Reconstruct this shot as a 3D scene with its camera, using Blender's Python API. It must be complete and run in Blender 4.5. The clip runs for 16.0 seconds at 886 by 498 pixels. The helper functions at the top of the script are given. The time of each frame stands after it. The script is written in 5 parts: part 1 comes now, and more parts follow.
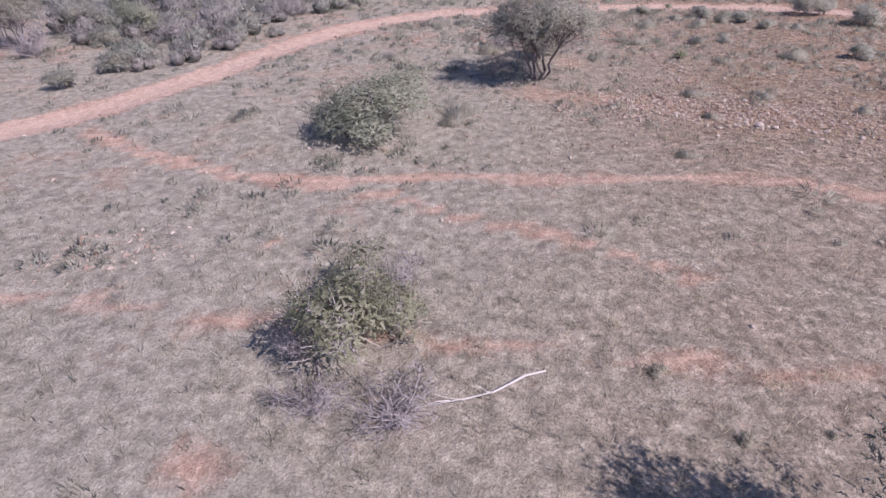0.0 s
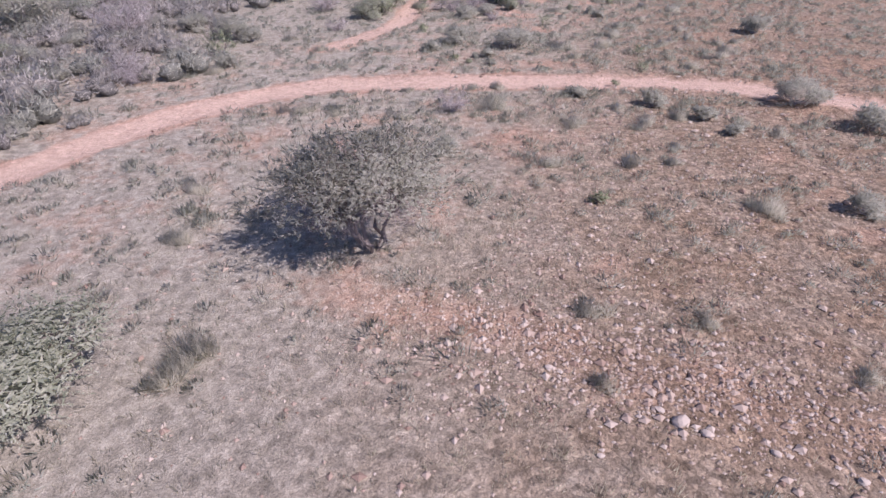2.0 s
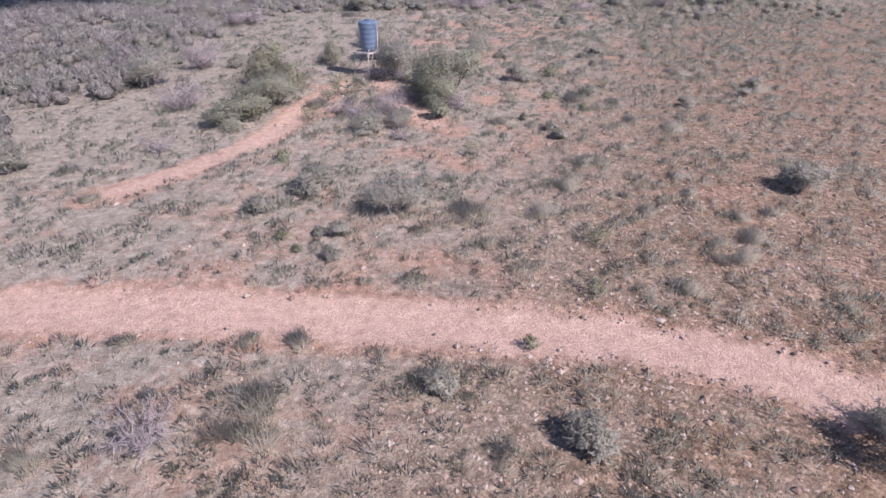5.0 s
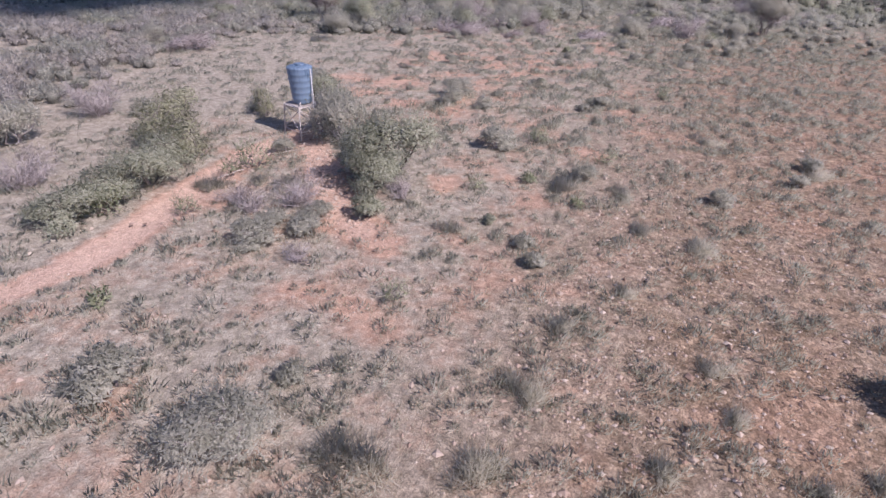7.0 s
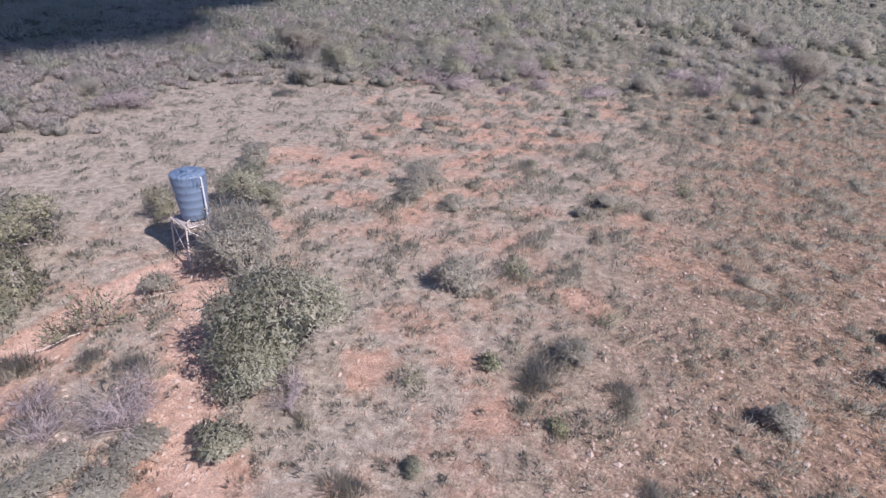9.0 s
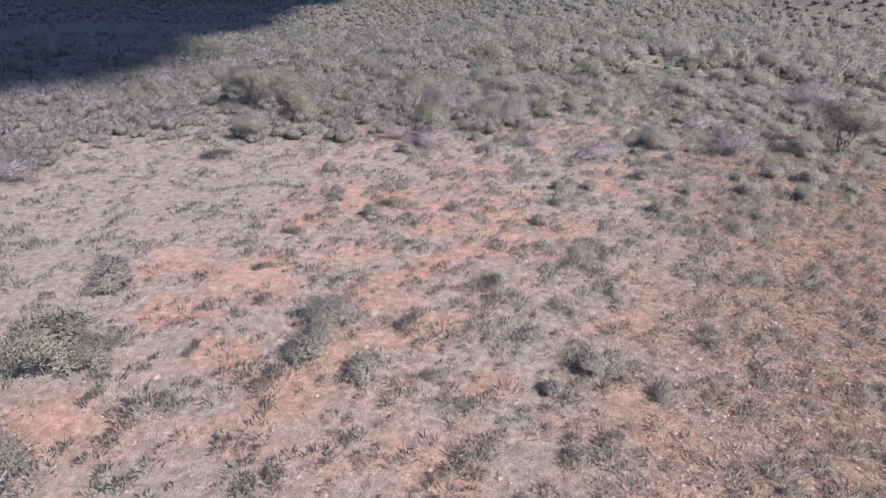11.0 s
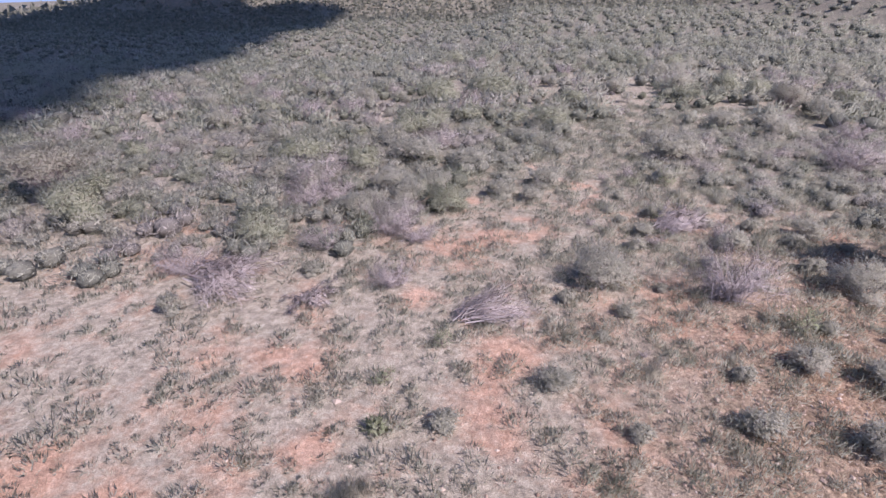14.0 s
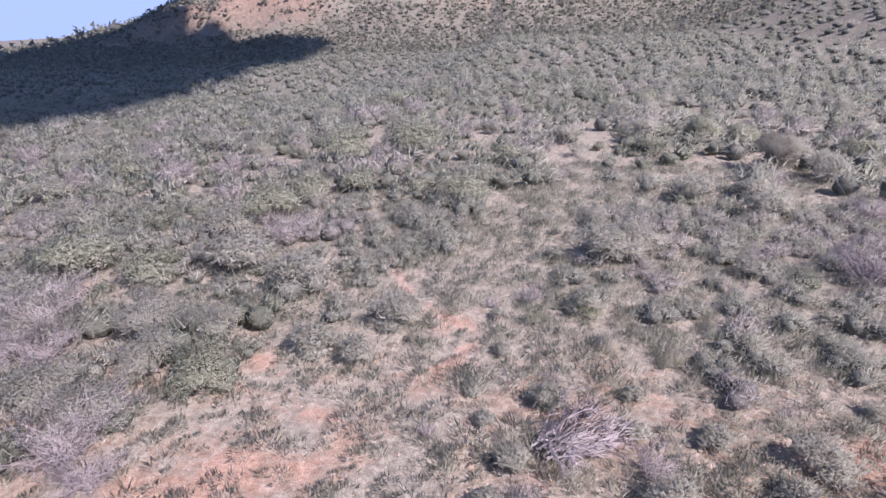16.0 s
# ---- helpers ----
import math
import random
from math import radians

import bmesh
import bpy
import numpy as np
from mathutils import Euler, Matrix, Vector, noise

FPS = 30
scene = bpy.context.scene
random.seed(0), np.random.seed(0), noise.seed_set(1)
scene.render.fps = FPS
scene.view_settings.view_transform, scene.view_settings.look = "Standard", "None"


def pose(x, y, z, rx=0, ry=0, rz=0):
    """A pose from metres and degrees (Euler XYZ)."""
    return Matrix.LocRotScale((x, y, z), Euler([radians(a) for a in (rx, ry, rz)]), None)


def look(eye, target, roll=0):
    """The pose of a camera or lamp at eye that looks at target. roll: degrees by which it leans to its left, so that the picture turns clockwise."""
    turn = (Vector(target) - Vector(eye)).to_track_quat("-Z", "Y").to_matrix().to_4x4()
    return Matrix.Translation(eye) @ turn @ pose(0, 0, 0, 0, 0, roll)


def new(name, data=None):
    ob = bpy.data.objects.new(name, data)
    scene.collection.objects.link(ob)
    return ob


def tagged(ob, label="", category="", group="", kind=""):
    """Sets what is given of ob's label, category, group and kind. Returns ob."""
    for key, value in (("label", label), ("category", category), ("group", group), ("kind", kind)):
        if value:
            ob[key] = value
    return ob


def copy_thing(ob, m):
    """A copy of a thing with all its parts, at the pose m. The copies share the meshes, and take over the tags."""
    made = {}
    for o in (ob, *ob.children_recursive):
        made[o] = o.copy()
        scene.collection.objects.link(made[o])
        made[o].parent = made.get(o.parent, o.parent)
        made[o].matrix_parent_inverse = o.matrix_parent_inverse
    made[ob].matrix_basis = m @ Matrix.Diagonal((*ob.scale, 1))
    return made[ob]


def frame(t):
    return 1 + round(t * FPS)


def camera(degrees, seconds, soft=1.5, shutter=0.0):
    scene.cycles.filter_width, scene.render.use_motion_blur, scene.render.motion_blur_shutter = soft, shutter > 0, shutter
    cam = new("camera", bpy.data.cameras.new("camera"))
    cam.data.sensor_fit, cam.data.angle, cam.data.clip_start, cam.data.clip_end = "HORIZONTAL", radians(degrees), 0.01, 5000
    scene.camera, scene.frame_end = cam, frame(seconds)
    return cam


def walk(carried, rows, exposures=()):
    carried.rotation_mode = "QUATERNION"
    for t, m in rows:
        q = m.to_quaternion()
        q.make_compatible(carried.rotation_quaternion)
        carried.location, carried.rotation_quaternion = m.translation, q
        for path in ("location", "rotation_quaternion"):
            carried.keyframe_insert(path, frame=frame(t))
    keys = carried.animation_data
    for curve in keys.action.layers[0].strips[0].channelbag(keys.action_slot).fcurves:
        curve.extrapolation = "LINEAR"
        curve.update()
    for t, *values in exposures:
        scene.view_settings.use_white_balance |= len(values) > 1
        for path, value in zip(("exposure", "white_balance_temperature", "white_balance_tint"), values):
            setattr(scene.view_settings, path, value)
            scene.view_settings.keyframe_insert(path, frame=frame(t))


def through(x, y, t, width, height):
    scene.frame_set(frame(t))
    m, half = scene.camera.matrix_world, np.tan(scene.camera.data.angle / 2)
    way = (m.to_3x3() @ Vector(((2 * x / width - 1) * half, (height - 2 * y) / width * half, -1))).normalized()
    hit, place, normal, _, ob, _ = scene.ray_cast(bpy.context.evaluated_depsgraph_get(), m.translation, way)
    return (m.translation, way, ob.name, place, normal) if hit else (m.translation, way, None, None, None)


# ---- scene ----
cam = camera(77.9, 16.0)
METRES, EYE, TILT, LEAN, TURN = 100.0, 7.42, 0.0, 0.0, 0.4
ROWS = [
    (0.0, 0.0, 0.0, 0.0, -1.06, -34.11, 1.57),
    (0.5, 0.0185, 0.0256, 0.0021, -0.72, -34.34, 1.4),
    (1.0, 0.0353, 0.0542, 0.0063, -0.8, -34.46, 1.26),
    (1.5, 0.0499, 0.0813, 0.0112, -0.76, -34.6, 1.11),
    (2.0, 0.0652, 0.1103, 0.0147, -0.45, -34.58, 0.93),
    (2.5, 0.0791, 0.1362, 0.0161, -0.01, -34.52, 0.86),
    (3.0, 0.0925, 0.1637, 0.0157, 0.48, -34.57, 0.69),
    (3.5, 0.104, 0.1902, 0.0152, 0.95, -34.55, 0.48),
    (4.0, 0.1153, 0.2185, 0.0164, 1.4, -32.87, 0.35),
    (6.5, 0.1535, 0.3533, 0.0193, 3.91, -30.67, -0.82),
    (7.0, 0.1593, 0.3789, 0.0214, 4.26, -30.58, -1.13),
    (7.5, 0.1644, 0.4037, 0.0242, 4.62, -30.5, -1.35),
    (8.0, 0.1691, 0.4276, 0.0269, 4.94, -29.13, -1.5),
    (8.5, 0.1732, 0.4513, 0.0298, 5.32, -28.92, -1.69),
    (9.0, 0.1772, 0.475, 0.0329, 5.72, -28.51, -1.8),
    (11.5, 0.2105, 0.6075, 0.0444, 7.48, -26.88, -1.02),
    (12.0, 0.2212, 0.6381, 0.0454, 7.73, -26.66, -0.66),
    (12.5, 0.2333, 0.67, 0.0459, 7.84, -26.59, -0.36),
    (13.0, 0.2461, 0.7037, 0.0478, 7.87, -25.84, -0.09),
    (13.5, 0.2592, 0.7393, 0.048, 7.88, -25.99, 0.35),
    (14.0, 0.2724, 0.7741, 0.0472, 8.02, -25.67, 0.78),
    (14.5, 0.288, 0.812, 0.0457, 8.0, -25.06, 1.14),
    (15.0, 0.3047, 0.851, 0.045, 8.0, -25.18, 1.4),
    (15.5, 0.3217, 0.8909, 0.0448, 7.93, -22.8, 1.68),
    (16.0, 0.3393, 0.9318, 0.044, 7.88, -23.01, 1.74),
]
EXPOSURES = [(0.0, 0.20, 6040, 30), (1.0, 0.22, 6060, 30), (2.5, 0.35, 6090, 31), (6.0, 0.30, 6200, 30), (9.0, 0.34, 6240, 29), (12.5, 0.41, 6250, 30), (14.5, 0.54, 6210, 31), (16.0, 0.66, 6120, 32)]
walk(cam, [(t, pose(0, 0, EYE, TILT, LEAN, TURN) @ pose(METRES * x, METRES * y, METRES * z, 90 + pitch, roll, yaw)) for t, x, y, z, yaw, pitch, roll in ROWS], EXPOSURES)

# ---- sky and sun ----
SUN_TO = Vector((0.84, -0.54, 1.0)).normalized()
world = bpy.data.worlds.new("sky")
scene.world = world
world.use_nodes = True
nt = world.node_tree
sky = nt.nodes.new("ShaderNodeTexSky")
sky.sky_type, sky.sun_disc = "NISHITA", False
sky.sun_elevation, sky.sun_rotation = radians(45), radians(122.7)
sky.altitude, sky.air_density, sky.dust_density, sky.ozone_density = 3000, 0.7, 0.0, 1.5
cap = nt.nodes.new("ShaderNodeMix")
cap.data_type, cap.blend_type = "RGBA", "DARKEN"
cap.inputs[0].default_value, cap.inputs[7].default_value = 1.0, (1.9, 2.75, 4.4, 1)
nt.links.new(sky.outputs[0], cap.inputs[6])
nt.links.new(cap.outputs[2], nt.nodes["Background"].inputs[0])
nt.nodes["Background"].inputs[1].default_value = 0.15
lamp = bpy.data.lights.new("sun", "SUN")
lamp.energy, lamp.angle, lamp.color = 4.45, radians(0.6), (1.0, 0.95, 0.88)
sun = new("sun", lamp)
sun.matrix_world = look(SUN_TO * 60, (0, 0, 0))


# ---- materials ----
def nodes_of(name, rough=0.9):
    m = bpy.data.materials.new(name)
    m.use_nodes = True
    t = m.node_tree
    b = t.nodes["Principled BSDF"]
    b.inputs["Roughness"].default_value = rough
    b.inputs["Specular IOR Level"].default_value = 0.2
    return m, t, b


def noise_node(t, scale, detail=4.0, coords=None, rough=0.6):
    n = t.nodes.new("ShaderNodeTexNoise")
    n.inputs["Scale"].default_value, n.inputs["Detail"].default_value, n.inputs["Roughness"].default_value = scale, detail, rough
    if coords is not None:
        t.links.new(coords, n.inputs["Vector"])
    return n.outputs["Fac"]


def ramp(t, fac, stops):
    r = t.nodes.new("ShaderNodeValToRGB")
    e = r.color_ramp.elements
    while len(e) < len(stops):
        e.new(0.5)
    for k, (at, rgb) in enumerate(stops):
        e[k].position = at
        e[k].color = (*rgb, 1) if isinstance(rgb, tuple) else (rgb, rgb, rgb, 1)
    t.links.new(fac, r.inputs[0])
    return r.outputs[0]


def mix(t, fac, a, b, blend="MIX"):
    n = t.nodes.new("ShaderNodeMix")
    n.data_type, n.blend_type = "RGBA", blend
    for sock, v in ((n.inputs[0], fac), (n.inputs[6], a), (n.inputs[7], b)):
        if isinstance(v, (int, float)):
            sock.default_value = v
        elif isinstance(v, tuple):
            sock.default_value = (*v, 1)
        else:
            t.links.new(v, sock)
    return n.outputs[2]


def maths(t, op, a, b=0.0, clamp=False):
    n = t.nodes.new("ShaderNodeMath")
    n.operation, n.use_clamp = op, clamp
    for sock, v in zip(n.inputs, (a, b)):
        if isinstance(v, (int, float)):
            sock.default_value = v
        else:
            t.links.new(v, sock)
    return n.outputs[0]


def bump(t, b, height, strength, dist):
    n = t.nodes.new("ShaderNodeBump")
    n.inputs["Strength"].default_value, n.inputs["Distance"].default_value = strength, dist
    t.links.new(height, n.inputs["Height"])
    t.links.new(n.outputs[0], b.inputs["Normal"])


def attribute(t, name):
    n = t.nodes.new("ShaderNodeAttribute")
    n.attribute_name = name
    return n.outputs["Fac"]


def soil_material():
    m, t, b = nodes_of("savanna_soil", 0.95)
    co = t.nodes.new("ShaderNodeTexCoord").outputs["Object"]
    big, mid, fine, grit = noise_node(t, 0.09, 3, co), noise_node(t, 0.55, 5, co), noise_node(t, 4.0, 6, co, 0.7), noise_node(t, 22.0, 4, co, 0.75)
    red = ramp(t, fine, [(0.3, SOIL_RED_A), (0.55, SOIL_RED_B), (0.75, SOIL_RED_C)])
    litter = ramp(t, fine, [(0.25, LITTER_A), (0.5, LITTER_B), (0.75, LITTER_C)])
    cover = maths(t, "ADD", maths(t, "MULTIPLY", big, 0.9), maths(t, "MULTIPLY", mid, 1.1))
    cover = maths(t, "ADD", cover, maths(t, "MULTIPLY", fine, 0.5))
    cover = maths(t, "SUBTRACT", cover, maths(t, "MULTIPLY", attribute(t, "bare"), 0.75))
    cover = maths(t, "ADD", cover, maths(t, "MULTIPLY", attribute(t, "turf"), 0.3))
    veil = ramp(t, maths(t, "MULTIPLY", cover, 0.6), [(0.55, 0.0), (0.76, 1.0)])
    colour = mix(t, veil, red, litter)
    colour = mix(t, ramp(t, attribute(t, "bare"), [(0.3, 0.0), (0.9, 0.8)]), colour, ramp(t, fine, [(0.3, TRACK_A), (0.7, TRACK_B)]))
    rubble = ramp(t, fine, [(0.3, (0.167, 0.111, 0.071)), (0.55, (0.29, 0.201, 0.132)), (0.75, (0.41, 0.298, 0.206))])
    colour = mix(t, maths(t, "MULTIPLY", attribute(t, "stony"), ramp(t, mid, [(0.3, 0.45), (0.6, 1.0)])), colour, rubble)
    rock = ramp(t, mid, [(0.3, (0.30, 0.165, 0.115)), (0.5, (0.44, 0.27, 0.195)), (0.7, (0.54, 0.37, 0.285))])
    colour = mix(t, attribute(t, "rock"), colour, rock)
    # far undergrowth, its colour darkened for the shade between the bushes
    shaded_growth = ramp(t, fine, [(0.3, (0.11, 0.11, 0.08)), (0.5, (0.18, 0.175, 0.135)), (0.7, (0.27, 0.25, 0.20))])
    colour = mix(t, maths(t, "MULTIPLY", attribute(t, "under"), ramp(t, mid, [(0.35, 1.0), (0.7, 0.55)])), colour, shaded_growth)
    pebbles = t.nodes.new("ShaderNodeTexVoronoi")
    pebbles.inputs["Scale"].default_value = 9.0
    t.links.new(co, pebbles.inputs["Vector"])
    tint = t.nodes.new("ShaderNodeSeparateColor")
    t.links.new(pebbles.outputs["Color"], tint.inputs[0])
    gritty = maths(t, "ADD", maths(t, "MULTIPLY", attribute(t, "stony"), 0.85), 0.08)
    colour = mix(t, gritty, colour, mix(t, 1.0, colour, ramp(t, tint.outputs[0], [(0.0, 0.62), (0.5, 0.98), (0.85, 1.2), (1.0, 1.6)]), "MULTIPLY"))
    speck = ramp(t, grit, [(0.38, 0.74), (0.5, 0.98), (0.62, 1.25)])
    tufty = ramp(t, noise_node(t, 2.4, 5, co, 0.65), [(0.36, 0.72), (0.5, 1.0), (0.64, 1.22)])
    colour = mix(t, ramp(t, attribute(t, "bare"), [(0.3, 1.0), (0.9, 0.3)]), colour, mix(t, 1.0, colour, tufty, "MULTIPLY"))
    colour = mix(t, 1.0, colour, speck, "MULTIPLY")
    t.links.new(colour, b.inputs[0])
    lumps = maths(t, "MULTIPLY", maths(t, "SUBTRACT", 0.6, pebbles.outputs["Distance"]), maths(t, "MULTIPLY", gritty, tint.outputs[1]))
    bump(t, b, maths(t, "ADD", maths(t, "ADD", fine, lumps), maths(t, "MULTIPLY", grit, 0.5)), 0.9, 0.07)
    return m


def leaf_material(name, stops, patch=0.5, through=0.25, rough=0.8):
    m, t, b = nodes_of(name, rough)
    geo = t.nodes.new("ShaderNodeNewGeometry")
    isl = geo.outputs["Random Per Island"]
    n = noise_node(t, 0.9, 3, geo.outputs["Position"])
    fac = maths(t, "ADD", maths(t, "MULTIPLY", isl, 1 - patch), maths(t, "MULTIPLY", ramp(t, n, [(0.3, 0.0), (0.7, 1.0)]), patch))
    colour = ramp(t, fac, stops)
    t.links.new(colour, b.inputs[0])
    tr = t.nodes.new("ShaderNodeBsdfTranslucent")
    t.links.new(colour, tr.inputs[0])
    mx = t.nodes.new("ShaderNodeMixShader")
    mx.inputs[0].default_value = through
    t.links.new(b.outputs[0], mx.inputs[1])
    t.links.new(tr.outputs[0], mx.inputs[2])
    t.links.new(mx.outputs[0], t.nodes["Material Output"].inputs[0])
    return m


def stained_material(name, stops, scale, rough=0.85, relief=0.4, dist=0.02, isl=0.4):
    m, t, b = nodes_of(name, rough)
    geo = t.nodes.new("ShaderNodeNewGeometry")
    co = t.nodes.new("ShaderNodeTexCoord").outputs["Object"]
    n = noise_node(t, scale, 6, co, 0.7)
    fac = maths(t, "ADD", maths(t, "MULTIPLY", geo.outputs["Random Per Island"], isl), maths(t, "MULTIPLY", n, 1 - isl))
    t.links.new(ramp(t, fac, stops), b.inputs[0])
    bump(t, b, n, relief, dist)
    return m


SOIL_RED_A, SOIL_RED_B, SOIL_RED_C = (0.337, 0.212, 0.15), (0.468, 0.309, 0.224), (0.592, 0.425, 0.32)
LITTER_A, LITTER_B, LITTER_C = (0.23, 0.204, 0.158), (0.35, 0.312, 0.25), (0.487, 0.437, 0.36)
TRACK_A, TRACK_B = (0.50, 0.35, 0.268), (0.68, 0.51, 0.405)
SOIL = soil_material()
GRASS = leaf_material("dry_grass", [(0.1, (0.37, 0.36, 0.26)), (0.45, (0.505, 0.47, 0.355)), (0.9, (0.66, 0.605, 0.47))], 0.55, 0.5)
CLUMP = leaf_material("clump_grass", [(0.1, (0.36, 0.36, 0.29)), (0.5, (0.54, 0.515, 0.425)), (0.9, (0.74, 0.69, 0.59))], 0.3, 0.6)
SCRUB = leaf_material("low_scrub", [(0.1, (0.26, 0.28, 0.22)), (0.5, (0.40, 0.41, 0.335)), (0.9, (0.58, 0.56, 0.475))], 0.55, 0.5)
GREEN = leaf_material("olive_green_leaves", [(0.1, (0.26, 0.285, 0.20)), (0.5, (0.425, 0.44, 0.335)), (0.9, (0.62, 0.615, 0.50))], 0.25, 0.5)
GREY = leaf_material("grey_green_leaves", [(0.1, (0.37, 0.38, 0.32)), (0.5, (0.525, 0.52, 0.445)), (0.9, (0.72, 0.70, 0.615))], 0.3, 0.62)
YELLOW = leaf_material("yellow_green_leaves", [(0.1, (0.22, 0.23, 0.145)), (0.5, (0.385, 0.39, 0.265)), (0.9, (0.56, 0.55, 0.415))], 0.3, 0.5)
FRESH = leaf_material("fresh_green_leaves", [(0.1, (0.22, 0.26, 0.155)), (0.5, (0.37, 0.40, 0.265)), (0.9, (0.54, 0.55, 0.40))], 0.3, 0.5)
THORN = leaf_material("thorn_tree_leaves", [(0.1, (0.28, 0.285, 0.225)), (0.5, (0.43, 0.425, 0.35)), (0.9, (0.61, 0.58, 0.50))], 0.3, 0.5)
TONES = [(0.0, (0.38, 0.40, 0.305)), (0.3, (0.46, 0.475, 0.385)), (0.6, (0.53, 0.525, 0.445)), (0.85, (0.52, 0.485, 0.445)), (1.0, (0.62, 0.575, 0.515))]


def toned_material(name):
    """Leaves whose hue is that of their own bush."""
    m = leaf_material(name, [(0.0, 0.84), (0.5, 1.0), (1.0, 1.16)], 0.3, 0.5)
    t = m.node_tree
    shade = next(n for n in t.nodes if n.type == "VALTORGB" and n.outputs[0].links and n.outputs[0].links[0].to_socket.name == "Base Color")
    colour = mix(t, 1.0, ramp(t, attribute(t, "tone"), TONES), shade.outputs[0], "MULTIPLY")
    for n in t.nodes:
        if n.type == "BSDF_PRINCIPLED":
            t.links.new(colour, n.inputs[0])
        elif n.type == "BSDF_TRANSLUCENT":
            t.links.new(colour, n.inputs[0])
    return m


WOODS = toned_material("thorn_scrub_leaves")


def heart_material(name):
    """Added core of a thorn bush: its bush's hue, darkened for the shade inside."""
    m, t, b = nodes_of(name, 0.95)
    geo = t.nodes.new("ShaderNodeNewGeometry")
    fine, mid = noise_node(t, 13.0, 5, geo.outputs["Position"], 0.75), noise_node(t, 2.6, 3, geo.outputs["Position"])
    # leaf tones cut to 0.36, the crown's inner shade put into the colour
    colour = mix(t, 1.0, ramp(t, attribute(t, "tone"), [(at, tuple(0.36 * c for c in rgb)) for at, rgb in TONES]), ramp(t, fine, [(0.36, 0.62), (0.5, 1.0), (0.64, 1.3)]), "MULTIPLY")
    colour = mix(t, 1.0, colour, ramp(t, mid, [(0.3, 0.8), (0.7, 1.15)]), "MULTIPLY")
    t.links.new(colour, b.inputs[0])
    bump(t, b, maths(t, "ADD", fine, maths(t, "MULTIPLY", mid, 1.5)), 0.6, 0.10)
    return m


SHADE_HEART = heart_material("thorn_scrub_shade_hearts")
FAR = leaf_material("far_bush_leaves", [(0.1, (0.14, 0.15, 0.115)), (0.5, (0.24, 0.245, 0.19)), (0.9, (0.40, 0.385, 0.32))], 0.45, 0.5)
BARK = stained_material("dark_bark", [(0.2, (0.10, 0.08, 0.07)), (0.7, (0.24, 0.20, 0.18))], 18)
TWIG = stained_material("weathered_twigs", [(0.15, (0.26, 0.225, 0.22)), (0.55, (0.43, 0.38, 0.37)), (0.9, (0.60, 0.55, 0.53))], 9)
THORN_TWIG = stained_material("thorny_brown_twigs", [(0.15, (0.17, 0.135, 0.13)), (0.55, (0.29, 0.24, 0.235)), (0.9, (0.42, 0.36, 0.35))], 9)
PALE = stained_material("bleached_wood", [(0.2, (0.45, 0.40, 0.35)), (0.7, (0.72, 0.66, 0.60))], 12)
STONE = stained_material("pale_stone", [(0.1, (0.22, 0.145, 0.11)), (0.35, (0.38, 0.285, 0.225)), (0.6, (0.43, 0.34, 0.275)), (0.92, (0.52, 0.44, 0.37))], 6, isl=0.8)

# ---- the lie of the land ----
NO = np.random.RandomState(7)


def smooth(a, b, v):
    s = np.clip((v - a) / (b - a), 0, 1)
    return s * s * (3 - 2 * s)


def waves(x, y, size, seed, n=5):
    """Soft random undulation between about -1 and 1."""
    r = np.random.RandomState(seed)
    out = 0
    for k in range(n):
        a, p, f = r.uniform(0, 6.283), r.uniform(0, 6.283), r.uniform(0.6, 1.7) * 6.283 / size
        out = out + np.sin((x * math.cos(a) + y * math.sin(a)) * f + p + 1.3 * np.sin((x * math.sin(a) - y * math.cos(a)) * f * 0.6 + p * 2))
    return out / n


def land(x, y):
    """Height of the ground."""
    x, y = np.asarray(x, float), np.asarray(y, float)
    z = -np.minimum(0.035 * np.maximum(0, y - 85) * np.clip((18 - x) / 30, 0, 1), 6)
    z = z - 5 * smooth(-45, -160, x) * smooth(60, 160, y) - 24 * smooth(-180, -800, x) * smooth(200, 700, y)
    z = z + 0.06 * waves(x, y, 7, 3) + 0.02 * waves(x, y, 2.2, 5)
    # a mountain with a long shoulder that falls to the left
    ridge = np.where(x < -70, np.interp(x, (-720, -568, -471, -356, -260, -70), (0, 14, 28, 46, 82, 190)), 190 * np.exp(-0.5 * ((x + 70) / 170) ** 2)) * smooth(430, 800, y) * (1 + 0.10 * waves(x, y, 160, 11) + 0.05 * waves(x, y, 60, 12))
    ridge = ridge * (1 + 0.05 * waves(x, y, 30, 16)) + 18 * smooth(0, 16, y - 512 - 9 * waves(x, y, 45, 13)) * smooth(-340, -250, x) * (1 - smooth(-150, -90, x))
    # a rocky hillside to the right
    side = 0.36 * np.maximum(0, x - 118 + 14 * waves(y, y * 0, 120, 14)) * smooth(150, 300, y)
    side = np.minimum(side, 110) * (1 + 0.08 * waves(x, y, 50, 15) + 0.05 * waves(x, y, 18, 17))
    far = smooth(900, 2500, np.hypot(x, y - 90))
    return z + np.maximum(ridge, side) * (1 - far)


